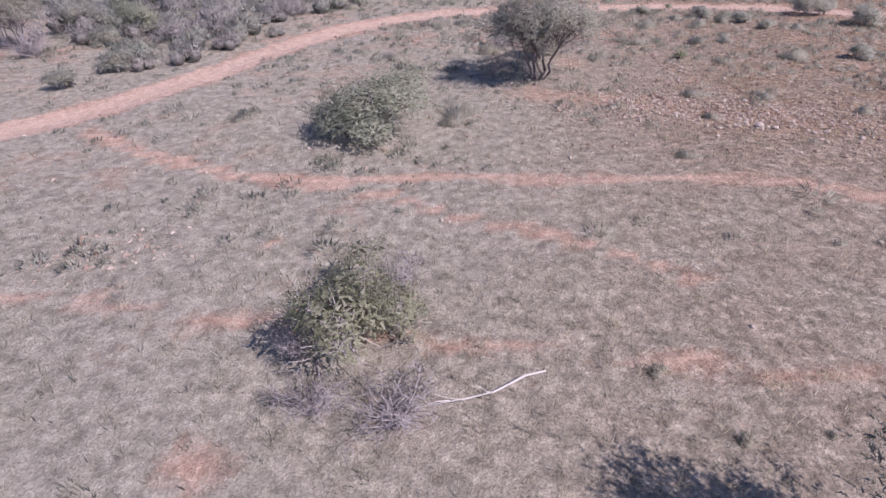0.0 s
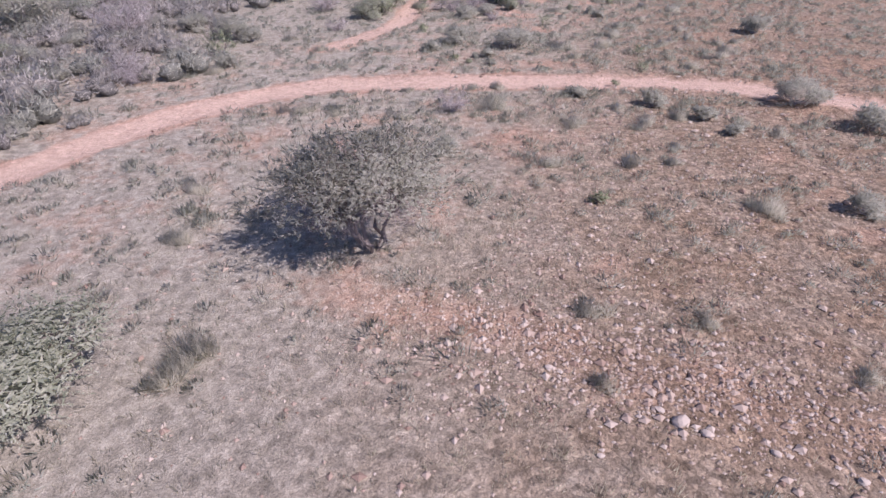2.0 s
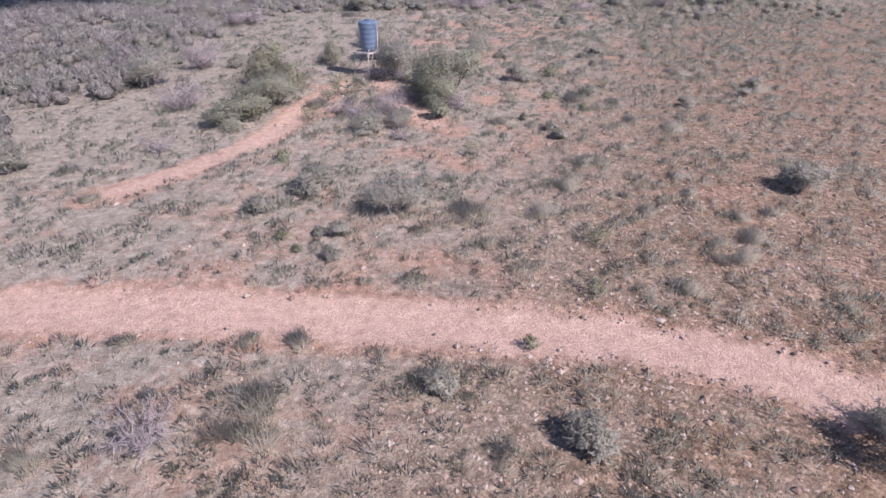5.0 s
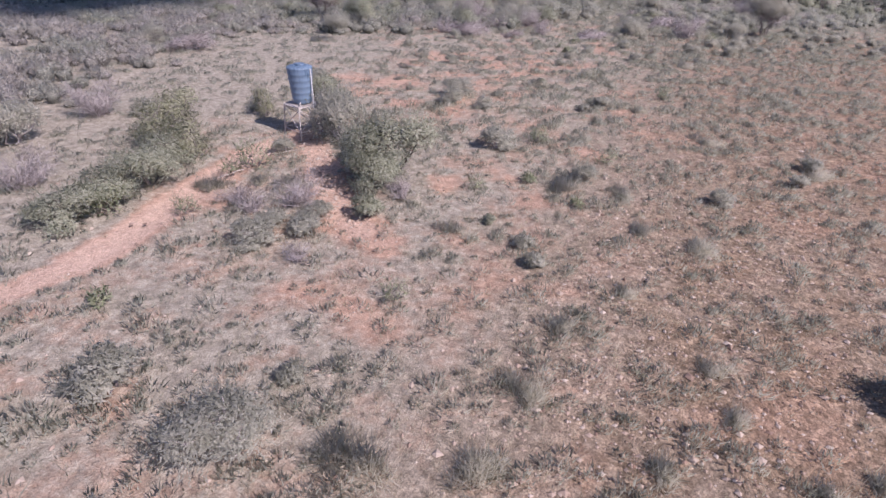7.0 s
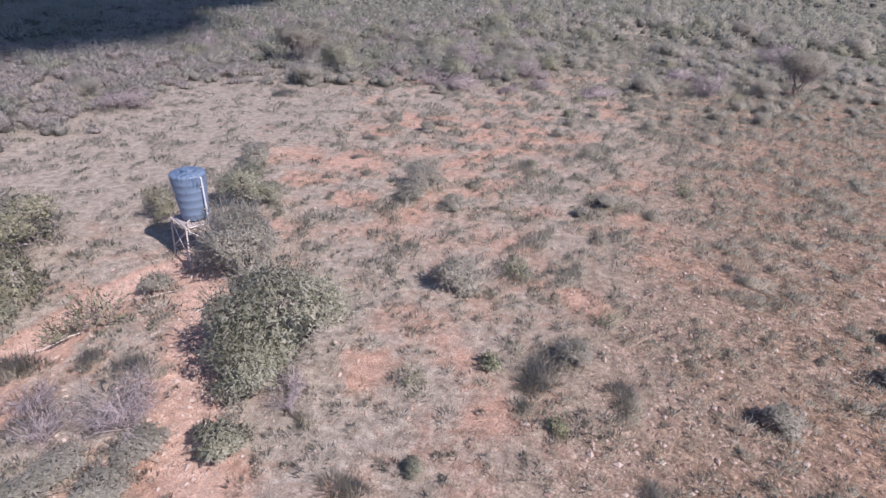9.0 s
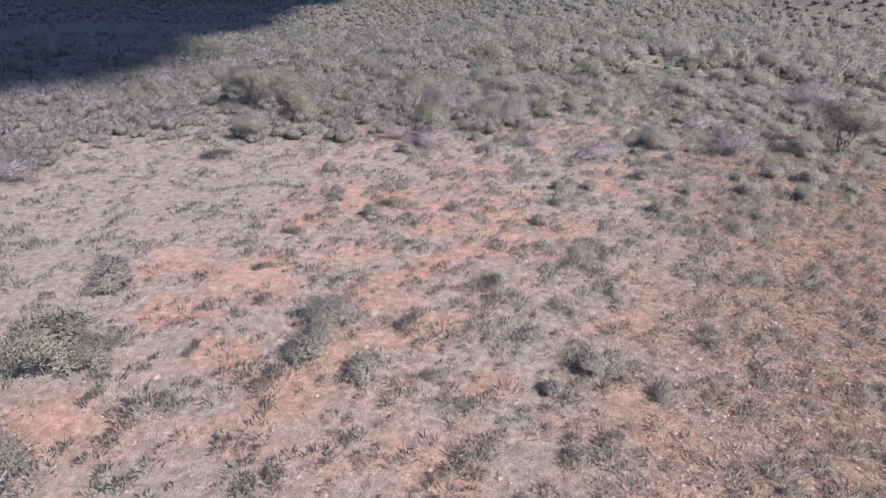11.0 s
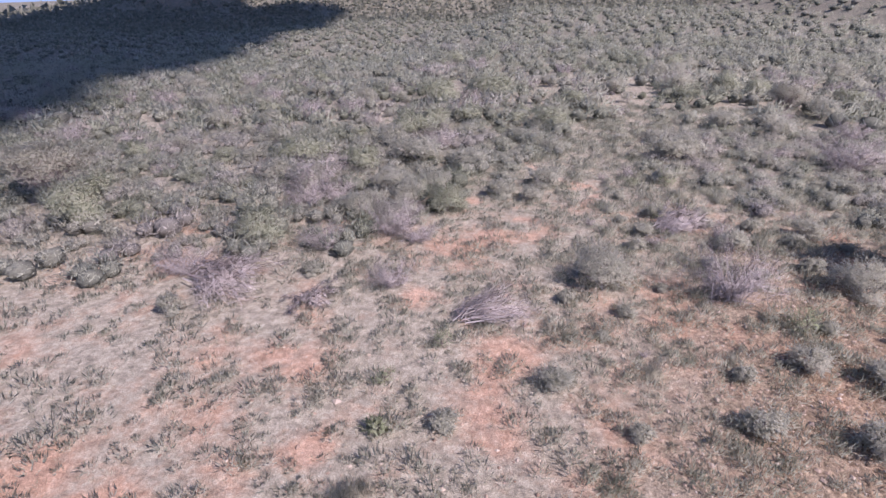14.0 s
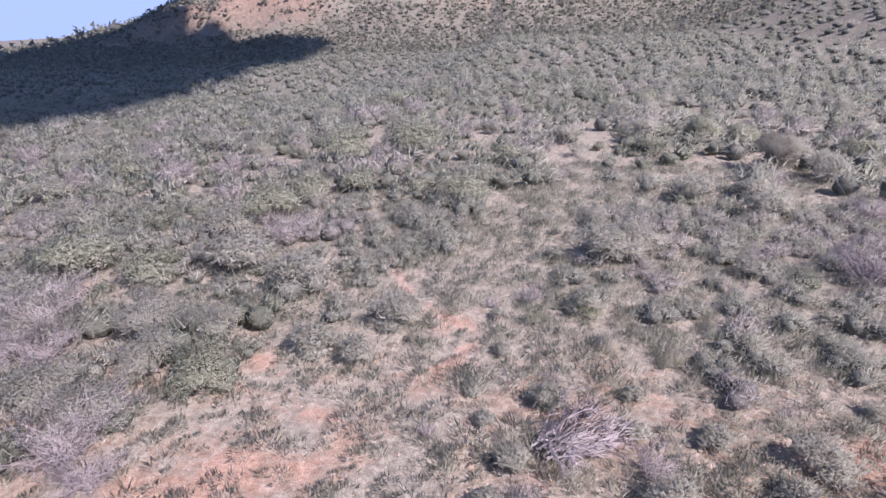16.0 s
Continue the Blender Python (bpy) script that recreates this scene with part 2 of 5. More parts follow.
MAIN = [(-60, 3.0), (-34, 10.5), (-22, 15.8), (-16.5, 19.6), (-13.6, 22.3), (-10.5, 27.2), (-8.6, 30.9), (-6.1, 34.6), (-2.4, 37.6), (1.0, 39.0), (5.1, 39.1), (11.1, 38.9), (16.9, 38.7), (20.4, 37.7), (24.4, 35.3), (30, 32.5), (45, 25), (80, 12)]
FOOT = [(-13.0, 19.3), (-10.2, 17.3), (-6.8, 15.5), (-4.5, 14.9), (0.2, 14.7), (5.0, 14.4), (9.4, 14.0), (11.8, 12.8), (18, 10.5), (30, 7)]
FORK = [(-3.8, 14.4), (-1.7, 13.8), (-0.1, 12.7), (1.6, 11.9), (2.9, 11.3), (5.5, 9.5)]
CROSS = [(-14, 10.2), (-9.9, 9.6), (-7.8, 9.1), (-5.2, 8.7), (-3.6, 8.4), (-0.2, 7.8), (4.2, 7.1), (8.5, 6.2)]
TANK_WAY = [(5.6, 64.0), (4.7, 61.5), (4.2, 58.5), (3.7, 55.2), (3.1, 52.1)]
TANK_END = [(3.1, 52.1), (2.1, 50.4), (0.9, 48.2), (-1.0, 45.6)]
RUBBLE = [(7.2, 63.4), (8.3, 61.3), (9.3, 58.6), (10.1, 57.1), (11.4, 55.2)]
PATHLET = [(2.0, 31.4), (3.7, 30.1), (5.0, 28.9)]
STONY_BAND = [(3.5, 22.3), (6.0, 21.1), (9.0, 19.9), (12.5, 18.2), (16.5, 16.4)]
TONGUE = [(30, 100), (30, 110), (30.5, 116), (33, 121), (36.5, 138), (42, 149)]
GAME_TRAIL = [(25.2, 122), (26.3, 119.3), (28.4, 115.0), (31.7, 112.4), (30.5, 109.5)]
TRACKS = [(MAIN, 1.05, 1.0), (FOOT, 0.24, 0.74), (FORK, 0.17, 0.66), (CROSS, 0.15, 0.5), (TANK_WAY, 0.85, 1.0), (TANK_END, 0.7, 0.85), (RUBBLE, 0.85, 0.75), (PATHLET, 0.25, 0.6), (STONY_BAND, 0.8, 0.36), (GAME_TRAIL, 0.3, 0.5)]
PATCHES_A = [(9.3, 76.6, 2.4), (20.0, 82.5, 1.2), (24.8, 70.3, 1.2), (18.0, 58.2, 0.8), (21.0, 64.0, 0.8), (14.3, 59.7, 1.0), (12.5, 54.4, 0.9), (5.0, 77.9, 1.4), (10.4, 71.7, 1.2), (14.2, 75.6, 0.9), (25.8, 79.2, 1.0), (24.1, 71.6, 0.8), (11.8, 85.0, 1.2), (31.6, 83.9, 0.7), (22.6, 97.8, 1.1), (21.0, 88.6, 0.7), (10.9, 87.2, 1.2), (16.0, 85.7, 1.0), (20.0, 85.1, 1.0), (43.3, 106.6, 1.1), (6.1, 98.3, 0.9)]
PATCHES_B = [(11.9, 114.7, 1.8), (39.5, 116.5, 0.9), (30.9, 113.2, 1.3), (26.9, 107.1, 0.6), (24.9, 104.6, 0.9), (24.0, 109.7, 1.0), (-1.5, 128.7, 1.2), (20.8, 64.4, 0.9), (21.2, 47.2, 0.8), (23.3, 46.7, 0.8), (18.2, 45.8, 0.7), (18.7, 29.7, 0.8), (10.9, 23.1, 0.8), (18.5, 24.3, 0.7), (18.9, 27.0, 0.7), (15.0, 19.8, 0.5), (-4.0, 5.2, 0.7), (-7.9, 9.4, 0.5), (-4.5, 14.9, 0.7), (-4.3, 11.4, 0.3), (6.0, 65.0, 1.8), (13.0, 79.5, 1.6), (7.5, 74.0, 1.4)]


def off_line(x, y, line):
    best = np.full(np.shape(x), 1e9)
    for (ax, ay), (bx, by) in zip(line, line[1:]):
        dx, dy = bx - ax, by - ay
        u = np.clip(((x - ax) * dx + (y - ay) * dy) / (dx * dx + dy * dy), 0, 1)
        best = np.minimum(best, np.hypot(x - ax - u * dx, y - ay - u * dy))
    return best


def bareness(x, y):
    """1 on trodden earth, 0 where the grass stands."""
    x, y = np.asarray(x, float), np.asarray(y, float)
    wob = 0.25 * waves(x, y, 1.7, 21) + 0.15 * waves(x, y, 0.8, 22)
    out = np.zeros(x.shape)
    for line, half, most in TRACKS:
        d = off_line(x, y, line) + wob * min(1.0, half)
        out = np.maximum(out, most * (1 - smooth(half * 0.55, half * 1.35 + 0.15, d)))
    for px, py, r in PATCHES_A + PATCHES_B:
        d = np.hypot(x - px, (y - py) * 1.1) + 1.7 * wob * r
        out = np.maximum(out, 0.56 * (1 - smooth(r * 0.1, r * 1.5, d)))
    # looser sandy ground on the crest and on the stony flank
    out = np.maximum(out, 0.38 * smooth(0.1, 0.75, waves(x, y, 6.5, 31)) * smooth(22, 38, y) * (1 - smooth(100, 118, y)) * (0.25 + 0.75 * smooth(-4, 6, x)))
    return out


def axis(lo, hi, step, least, most):
    a = list(np.arange(lo, hi + step, step))
    s, v = step, a[-1]
    while v < most:
        s = min(s * 1.14, 11) if abs(v) < 760 else s * 1.2
        v += s
        a.append(v)
    s, v = step, a[0]
    low = []
    while v > least:
        s = min(s * 1.14, 11) if abs(v) < 560 else s * 1.2
        v -= s
        low.append(v)
    return np.array(low[::-1] + a)


def quick_mesh(name, verts, faces, mat, smoothed=False, facing=None):
    """A mesh from arrays. facing: for leaves, the way in which each corner is lit, as the rounded crown would be."""
    me = bpy.data.meshes.new(name)
    verts, faces = np.asarray(verts, np.float32), np.asarray(faces, np.int32)
    if facing is not None:
        a, b, c = (verts[faces[:, k]] for k in range(3))
        turned = (np.cross(b - a, c - a) * facing[faces[:, 0]]).sum(1) < 0
        faces = np.where(turned[:, None], faces[:, ::-1], faces)
        smoothed = True
    k = faces.shape[1]
    me.vertices.add(len(verts))
    me.vertices.foreach_set("co", verts.ravel())
    me.loops.add(faces.size)
    me.loops.foreach_set("vertex_index", faces.ravel())
    me.polygons.add(len(faces))
    me.polygons.foreach_set("loop_start", np.arange(0, faces.size, k, dtype=np.int32))
    me.polygons.foreach_set("use_smooth", np.full(len(faces), smoothed))
    me.materials.append(mat)
    me.update(calc_edges=True)
    me.validate()
    if facing is not None:
        me.normals_split_custom_set_from_vertices(facing / (np.linalg.norm(facing, axis=1)[:, None] + 1e-9))
    return me


def build_ground():
    xs, ys = axis(-26, 52, 0.46, -2600, 2600), axis(-2, 122, 0.48, -700, 3600)
    gx, gy = np.meshgrid(xs, ys)
    z = land(gx, gy)
    b = bareness(gx, gy)
    near = (np.abs(gx - 13) < 45) & (gy < 125)
    z = z - np.where(near, 0.10 * smooth(0.8, 1.0, b), 0)
    verts = np.stack([gx, gy, z], -1).reshape(-1, 3)
    nx, ny = len(xs), len(ys)
    i = (np.arange(ny - 1)[:, None] * nx + np.arange(nx - 1)[None]).ravel()
    me = quick_mesh("ground", verts, np.stack([i, i + 1, i + nx + 1, i + nx], -1), SOIL, True)
    slope = np.hypot(*np.gradient(z, ys, xs))
    rock = np.maximum(smooth(0.62, 1.0, slope + 0.15 * waves(gx, gy, 45, 41)), 0.6 * smooth(0.30, 0.55, slope + 0.25 * waves(gx, gy, 30, 42)) * smooth(0, 0.6, waves(gx, gy, 38, 43))) * smooth(200, 330, gy)
    stony = smooth(-7, 5, gx - 0.36 * gy) * (0.5 * smooth(-4, 6, gy) + 0.5 * smooth(11, 19, gy)) * (1 - smooth(0.4, 0.85, b)) * (1 - smooth(95, 115, gy)) * 0.9
    turf = np.maximum(np.maximum(0.5 * (1 - smooth(16, 34, gy)), smooth(104, 125, gy)), 0.9 * smooth(7, -3, gx) * smooth(42, 54, gy))
    # where far soil takes the undergrowth colour with shade painted in
    under = smooth(150, 195, gy + 0.5 * np.maximum(0, 20 - gx)) * (1 - 0.4 * smooth(8, 30, z)) * 0.95
    for key, val in (("under", under), ("bare", b), ("rock", rock), ("stony", stony), ("turf", turf)):
        me.attributes.new(key, "FLOAT", "POINT").data.foreach_set("value", val.astype(np.float32).ravel())
    return tagged(new("ground", me), "reddish sandy savanna soil with trodden tracks", "ground", kind="structure")


build_ground()


# ---- shapes that plants are made of ----
def join(parts):
    v, f, n = [], [], 0
    for a, b in parts:
        v.append(a)
        f.append(np.asarray(b) + n)
        n += len(a)
    return np.concatenate(v), np.concatenate(f)


def tube(pts, radii, sides=4):
    pts, radii = np.asarray(pts, float), np.asarray(radii, float)
    along = np.gradient(pts, axis=0)
    along /= np.linalg.norm(along, axis=1)[:, None] + 1e-9
    ref = np.where(np.abs(along[:, 2:3]) > 0.9, np.array([[1.0, 0, 0]]), np.array([[0, 0, 1.0]]))
    u = np.cross(along, ref)
    u /= np.linalg.norm(u, axis=1)[:, None] + 1e-9
    w = np.cross(along, u)
    a = np.arange(sides) * 2 * math.pi / sides
    ring = u[:, None] * np.cos(a)[None, :, None] + w[:, None] * np.sin(a)[None, :, None]
    v = (pts[:, None] + ring * radii[:, None, None]).reshape(-1, 3)
    i = np.arange((len(pts) - 1) * sides)
    nxt = i // sides * sides + (i % sides + 1) % sides
    return v, np.stack([i, nxt, nxt + sides, i + sides], -1)


def bent(r, a, b, n=4, sag=0.12):
    a, b = np.asarray(a, float), np.asarray(b, float)
    s = np.linspace(0, 1, n)[:, None]
    off = r.normal(0, sag, (n, 3)) * np.linalg.norm(b - a)
    off[0] = off[-1] = 0
    return a + (b - a) * s + off


def blades(r, at, way, length, width):
    """Pointed leaves, one at each place, along its way."""
    n = len(at)
    way = way / (np.linalg.norm(way, axis=1)[:, None] + 1e-9)
    side = np.cross(way, r.normal(size=(n, 3)))
    side /= np.linalg.norm(side, axis=1)[:, None] + 1e-9
    length, width = np.broadcast_to(length, n)[:, None], np.broadcast_to(width, n)[:, None]
    v = np.stack([at - side * width / 2, at + side * width / 2, at + way * length], 1).reshape(-1, 3)
    return v, np.arange(3 * n).reshape(-1, 3)


def outward(v, w, h, r, rough=0.17):
    """How a rounded crown of that width and height faces at each leaf."""
    d = (np.asarray(v) - (0, 0, 0.25 * h)) / (0.5 * w, 0.5 * w, 0.75 * h)
    d = d / (np.linalg.norm(d, axis=1)[:, None] + 1e-6) + (0, 0, 0.35)
    return d + np.repeat(r.normal(0, rough, (len(d) // 3 + 1, 3)), 3, 0)[:len(d)]


def part(name, shape, material, parent, label="", kind="", facing=None):
    ob = new(name, quick_mesh(name, shape[0], shape[1], material, False, facing))
    ob.parent = parent
    return tagged(ob, label, kind=kind)


def crown_lobes(r, w, h, n, low):
    lobes = [(0, 0, h * (0.5 + low / 2), w * 0.36, h * (0.5 - low / 2))]
    for k in range(n):
        a = 6.283 * (k + r.uniform(-0.35, 0.35)) / n
        d = w * r.uniform(0.22, 0.33)
        s = r.uniform(0.16, 0.26) * w
        z = h * r.uniform(low + 0.12, 0.78)
        lobes.append((d * math.cos(a), d * math.sin(a), z, s, min(s * 0.85, z - h * low * 0.6 + 0.02)))
    return lobes


def shoots(r, lobes, n, length, lift):
    weight = np.array([l[3] ** 2 for l in lobes])
    pick = r.choice(len(lobes), n, p=weight / weight.sum())
    d = r.normal(size=(n, 3))
    d[:, 2] = d[:, 2] * 0.8 + 0.25
    d /= np.linalg.norm(d, axis=1)[:, None]
    c = np.array([l[:3] for l in lobes])[pick]
    s = np.array([(l[3], l[3], l[4]) for l in lobes])[pick]
    a = c + d * s * r.uniform(0.45, 0.85, (n, 1))
    way = d + r.normal(0, 0.45, (n, 3))
    way[:, 2] += lift
    way /= np.linalg.norm(way, axis=1)[:, None]
    b = a + way * r.uniform(0.5, 1.25, (n, 1)) * length
    a[:, 2], b[:, 2] = np.maximum(a[:, 2], 0.03), np.maximum(b[:, 2], 0.04)
    return a, b, c


def leaves_on(r, a, b, per, size, slim=0.36, spread=0.42):
    n = len(a)
    u = np.tile(np.linspace(0.1, 1.0, per), n)[:, None] + r.uniform(-0.06, 0.06, (n * per, 1))
    a2, b2 = np.repeat(a, per, 0), np.repeat(b, per, 0)
    at = a2 + (b2 - a2) * u
    way = (b2 - a2) / (np.linalg.norm(b2 - a2, axis=1)[:, None] + 1e-9) * 0.7 + r.normal(0, spread, (n * per, 3))
    ln = size * r.uniform(0.6, 1.3, n * per)
    return blades(r, at, way, ln, ln * slim)


def stems(r, lobes, w, h, thick, count, a=None, c=None):
    out = []
    for k in range(count):
        l = lobes[k % len(lobes)]
        foot = (r.normal(0, 0.04 * w), r.normal(0, 0.04 * w), -0.05)
        out.append(tube(bent(r, foot, (l[0] + r.normal(0, 0.08 * w), l[1] + r.normal(0, 0.08 * w), l[2]), 5, 0.07), np.linspace(thick, thick * 0.35, 5), 5))
    if a is not None:
        for p, q in zip(a, c):
            out.append(tube(bent(r, q + (p - q) * 0.15, p, 3, 0.08), np.linspace(thick * 0.3, thick * 0.14, 3), 3))
    return join(out)


def leafy_bush(name, seed, w, h, n, per, size, leaf, lift=0.35, low=0.08, lobes=6, length=0.16, wood=None, dead=0, fill=100, lit=0.0):
    r = np.random.RandomState(seed)
    top = new(name)
    lb = crown_lobes(r, w, h, lobes, low)
    a, b, c = shoots(r, lb, n, w * length, lift)
    at, tip, _ = shoots(r, lb, fill, w * 0.05, 0.1)
    ln = (0.05 + 0.014 * w) * (1.6 if fill < 1000 * w else 1.0) * r.uniform(0.7, 1.3, fill)
    skin = outward(at, w, h, r, 0.0)
    inner = blades(r, at, np.cross(skin, r.normal(size=(fill, 3))) + 0.3 * skin, ln * 1.3, ln * 0.5)
    mass = join([leaves_on(r, a, b, per, size), inner])
    part("foliage", mass, leaf, top, kind="stuff", facing=outward(mass[0], w, h, r) + (0, 0, lit))
    k = max(6, n // 6)
    part("woody_stem", stems(r, lb, w, h, 0.012 + 0.012 * w, len(lb), a[:k], c[:k]), wood or BARK, top, kind="stuff")
    for p, q in zip(a[n - dead:], b[n - dead:]):
        part("dead_branch", tube(bent(r, p * (0.3, 0.3, 0.5), q + (q - p) * 0.45, 5, 0.10), np.linspace(0.014, 0.004, 5), 4), TWIG, top, "bleached leafless grey branch")
    return top


def bare_bush(name, seed, w, h, n):
    r = np.random.RandomState(seed)
    top = new(name)
    limbs, starts, ends = [], [], []
    for k in range(n):
        a = r.uniform(0, 6.283)
        reach, up = w * 0.5 * math.sqrt(r.uniform(0.1, 1)), h * r.uniform(0.6, 1.0)
        tip = np.array((reach * math.cos(a), reach * math.sin(a), up * (1 - 0.35 * (reach / (w * 0.5)) ** 2)))
        line = bent(r, (r.normal(0, 0.05 * w), r.normal(0, 0.05 * w), -0.03), tip, 5, 0.06)
        limbs.append(tube(line, np.linspace(0.005 + 0.005 * w, 0.003, 5), 3))
        for q in range(48 if w < 2 else 60):
            p = line[r.randint(1, 5)] + r.normal(0, 0.03 * w, 3)
            e = p + (tip * (0.3, 0.3, 0.5) + r.normal(0, 0.35, 3) * w) * r.uniform(0.12, 0.36)
            p[2], e[2] = max(p[2], 0.02), max(e[2], 0.03)
            starts.append(p)
            ends.append(e)
    starts, ends = np.array(starts), np.array(ends)
    twigs = blades(r, starts, ends - starts, np.linalg.norm(ends - starts, axis=1), 0.008 if w < 2 else 0.011)
    part("woody_stem", join(limbs), TWIG, top, kind="stuff")
    part("twig_mass", twigs, TWIG, top, kind="stuff", facing=outward(twigs[0], w, h, r, 0.5))
    return top


def brush_pile(name, seed, w, h, n):
    """Cut branches thrown in one heap, butts together and tips fanned out."""
    r = np.random.RandomState(seed)
    top = new(name)
    starts, ends = [], []
    for k in range(n):
        a = r.normal(0, 0.55)
        ln = w * r.uniform(0.55, 1.0)
        z = h * r.uniform(0.05, 0.55)
        butt = np.array((-w * 0.42 + r.normal(0, 0.08 * w), r.normal(0, 0.10 * w), z * 0.4 + 0.03))
        tip = butt + np.array((ln * math.cos(a), ln * math.sin(a) * 0.8, h * r.uniform(0.1, 0.6)))
        line = bent(r, butt, tip, 6, 0.05)
        line[:, 2] = np.maximum(line[:, 2], 0.03)
        part("branch", tube(line, np.linspace(r.uniform(0.5, 1.0) * (0.012 + 0.009 * w), 0.008, 6), 4), TWIG if r.uniform() < 0.45 else THORN_TWIG, top)
        for q in range(110):
            p = line[r.randint(1, 6)] + r.normal(0, 0.03 * w, 3)
            e = p + ((tip - butt) / ln * r.uniform(0.1, 0.35) + r.normal(0, 0.13, 3)) * w * 0.5
            p[2], e[2] = max(p[2], 0.01), max(e[2], 0.02)
            starts.append(p)
            ends.append(e)
    starts, ends = np.array(starts), np.array(ends)
    twigs = blades(r, starts, ends - starts, np.linalg.norm(ends - starts, axis=1), 0.017)
    part("twig_mass", twigs, TWIG, top, kind="stuff", facing=outward(twigs[0], w, h, r, 0.4))
    return top


def clump(name, seed, w, h, n, leaf=None):
    r = np.random.RandomState(seed)
    top = new(name)
    k = r.randint(4, 8)
    hub = r.normal(0, 0.17 * w, (k, 2))
    tall = r.uniform(0.6, 1.1, k)
    pick = r.randint(0, k, n)
    a = r.uniform(0, 6.283, n)
    rad = w * 0.15 * np.sqrt(r.uniform(0, 1, n))
    at = np.stack([hub[pick, 0] + rad * np.cos(a), hub[pick, 1] + rad * np.sin(a), np.full(n, -0.01)], -1)
    way = np.stack([np.cos(a) * rad / w * 3.2, np.sin(a) * rad / w * 3.2, np.full(n, 0.8)], -1) + r.normal(0, 0.4, (n, 3))
    h = h * tall[pick]
    mass = blades(r, at, way, h * r.uniform(0.5, 1.1, n), 0.017)
    part("tussock", mass, leaf or CLUMP, top, kind="stuff", facing=outward(mass[0], w, w, r) + (0, 0, 0.6))
    return top


def thorn_tree(name, seed, w, h, n, per, size):
    """Several dark stems that fork upwards into a flat, thin crown."""
    r = np.random.RandomState(seed)
    top = new(name)
    wood, ends = [], []
    for k in range(5):
        a = 6.283 * (k + r.uniform(-0.3, 0.3)) / 5
        fork = np.array((0.16 * w * math.cos(a), 0.16 * w * math.sin(a), h * r.uniform(0.36, 0.48)))
        line = bent(r, (0.04 * math.cos(a) * w * 0.5, 0.04 * math.sin(a) * w * 0.5, -0.08), fork, 5, 0.05)
        wood.append(tube(line, np.linspace(0.028 * w * 0.55, 0.016 * w * 0.55, 5), 6))
        for j in range(4):
            b = a + r.uniform(-0.9, 0.9)
            d = w * r.uniform(0.2, 0.44)
            e = np.array((d * math.cos(b), d * math.sin(b), h * (r.uniform(0.74, 0.9) - 0.5 * (d / w) ** 2)))
            l2 = bent(r, fork, e, 5, 0.06)
            wood.append(tube(l2, np.linspace(0.015 * w * 0.5, 0.006, 5), 4))
            for q in range(6):
                f = e + np.array((r.normal(0, 0.10) * w, r.normal(0, 0.10) * w, h * r.uniform(-0.14, 0.13)))
                wood.append(tube(bent(r, l2[r.randint(2, 5)], f, 3, 0.08), (0.011, 0.007, 0.004), 3))
                ends.append(f)
    part("trunk", join(wood), BARK, top)
    ends = np.array(ends)
    a = ends[r.randint(0, len(ends), n)] + r.normal(0, 1, (n, 3)) * (0.05 * w, 0.05 * w, 0.05 * h)
    b = a + np.stack([a[:, 0] / w, a[:, 1] / w, np.full(n, 0.25)], -1) * 0.3 * r.uniform(0.5, 1.4, (n, 1)) + r.normal(0, 0.12, (n, 3))
    k = 3 * n // 2
    p = ends[r.randint(0, len(ends), k)] * r.uniform(0.55, 1.0, (k, 1)) + r.normal(0, 1, (k, 3)) * (0.04 * w, 0.04 * w, 0.05 * h)
    way = p * (0.5 / w, 0.5 / w, 0) + (0, 0, 0.35) + r.normal(0, 0.4, (k, 3))
    twigs = blades(r, p, way, r.uniform(0.25, 0.55, k), 0.009)
    part("twig_mass", twigs, THORN_TWIG, top, "tangle of thin grey-brown thorny twigs", "stuff", outward(twigs[0] - (0, 0, 0.3 * h), w, h * 0.7, r, 0.3))
    mass = leaves_on(r, a, b, per, size)
    part("crown", mass, THORN, top, facing=outward(mass[0] - (0, 0, 0.35 * h), w, h * 0.7, r, 0.25))
    return top


# ---- planting ----
MOULDS = {}
R = random.Random(5)


def plant(kind, make, sizes, x, y, w, h, label, category, group, variants=3, turn=None, flat=True):
    """One plant of the kind at its place, as wide and as high as told."""
    base = min(sizes, key=lambda s: abs(math.log(s[0] / w)))
    which = (kind, base, R.randrange(variants))
    z = float(land(x, y))
    m = pose(x, y, z, 0, 0, R.uniform(0, 360) if turn is None else turn)
    scale = Matrix.Diagonal((w / base[0], w / base[0], h / base[1], 1))
    if which in MOULDS:
        mould = MOULDS[which]
        back = Matrix.Diagonal([1 / s for s in mould.scale] + [1])
        ob = copy_thing(mould, m @ scale @ back)
    else:
        ob = make(base, 100 * len(kind) + 17 * which[2] + round(base[0] * 10))
        ob.matrix_basis = m @ scale
        MOULDS[which] = ob
    return tagged(ob, label, category, group)


def lod(y, *sizes):
    """Plants beyond the crest, which stay far off, carry fewer and larger leaves."""
    return [(*q, 1.0 if y < 112 else 0.34) for q in sizes]


def big(w, small, large, at=2.2):
    return large if w > at else small


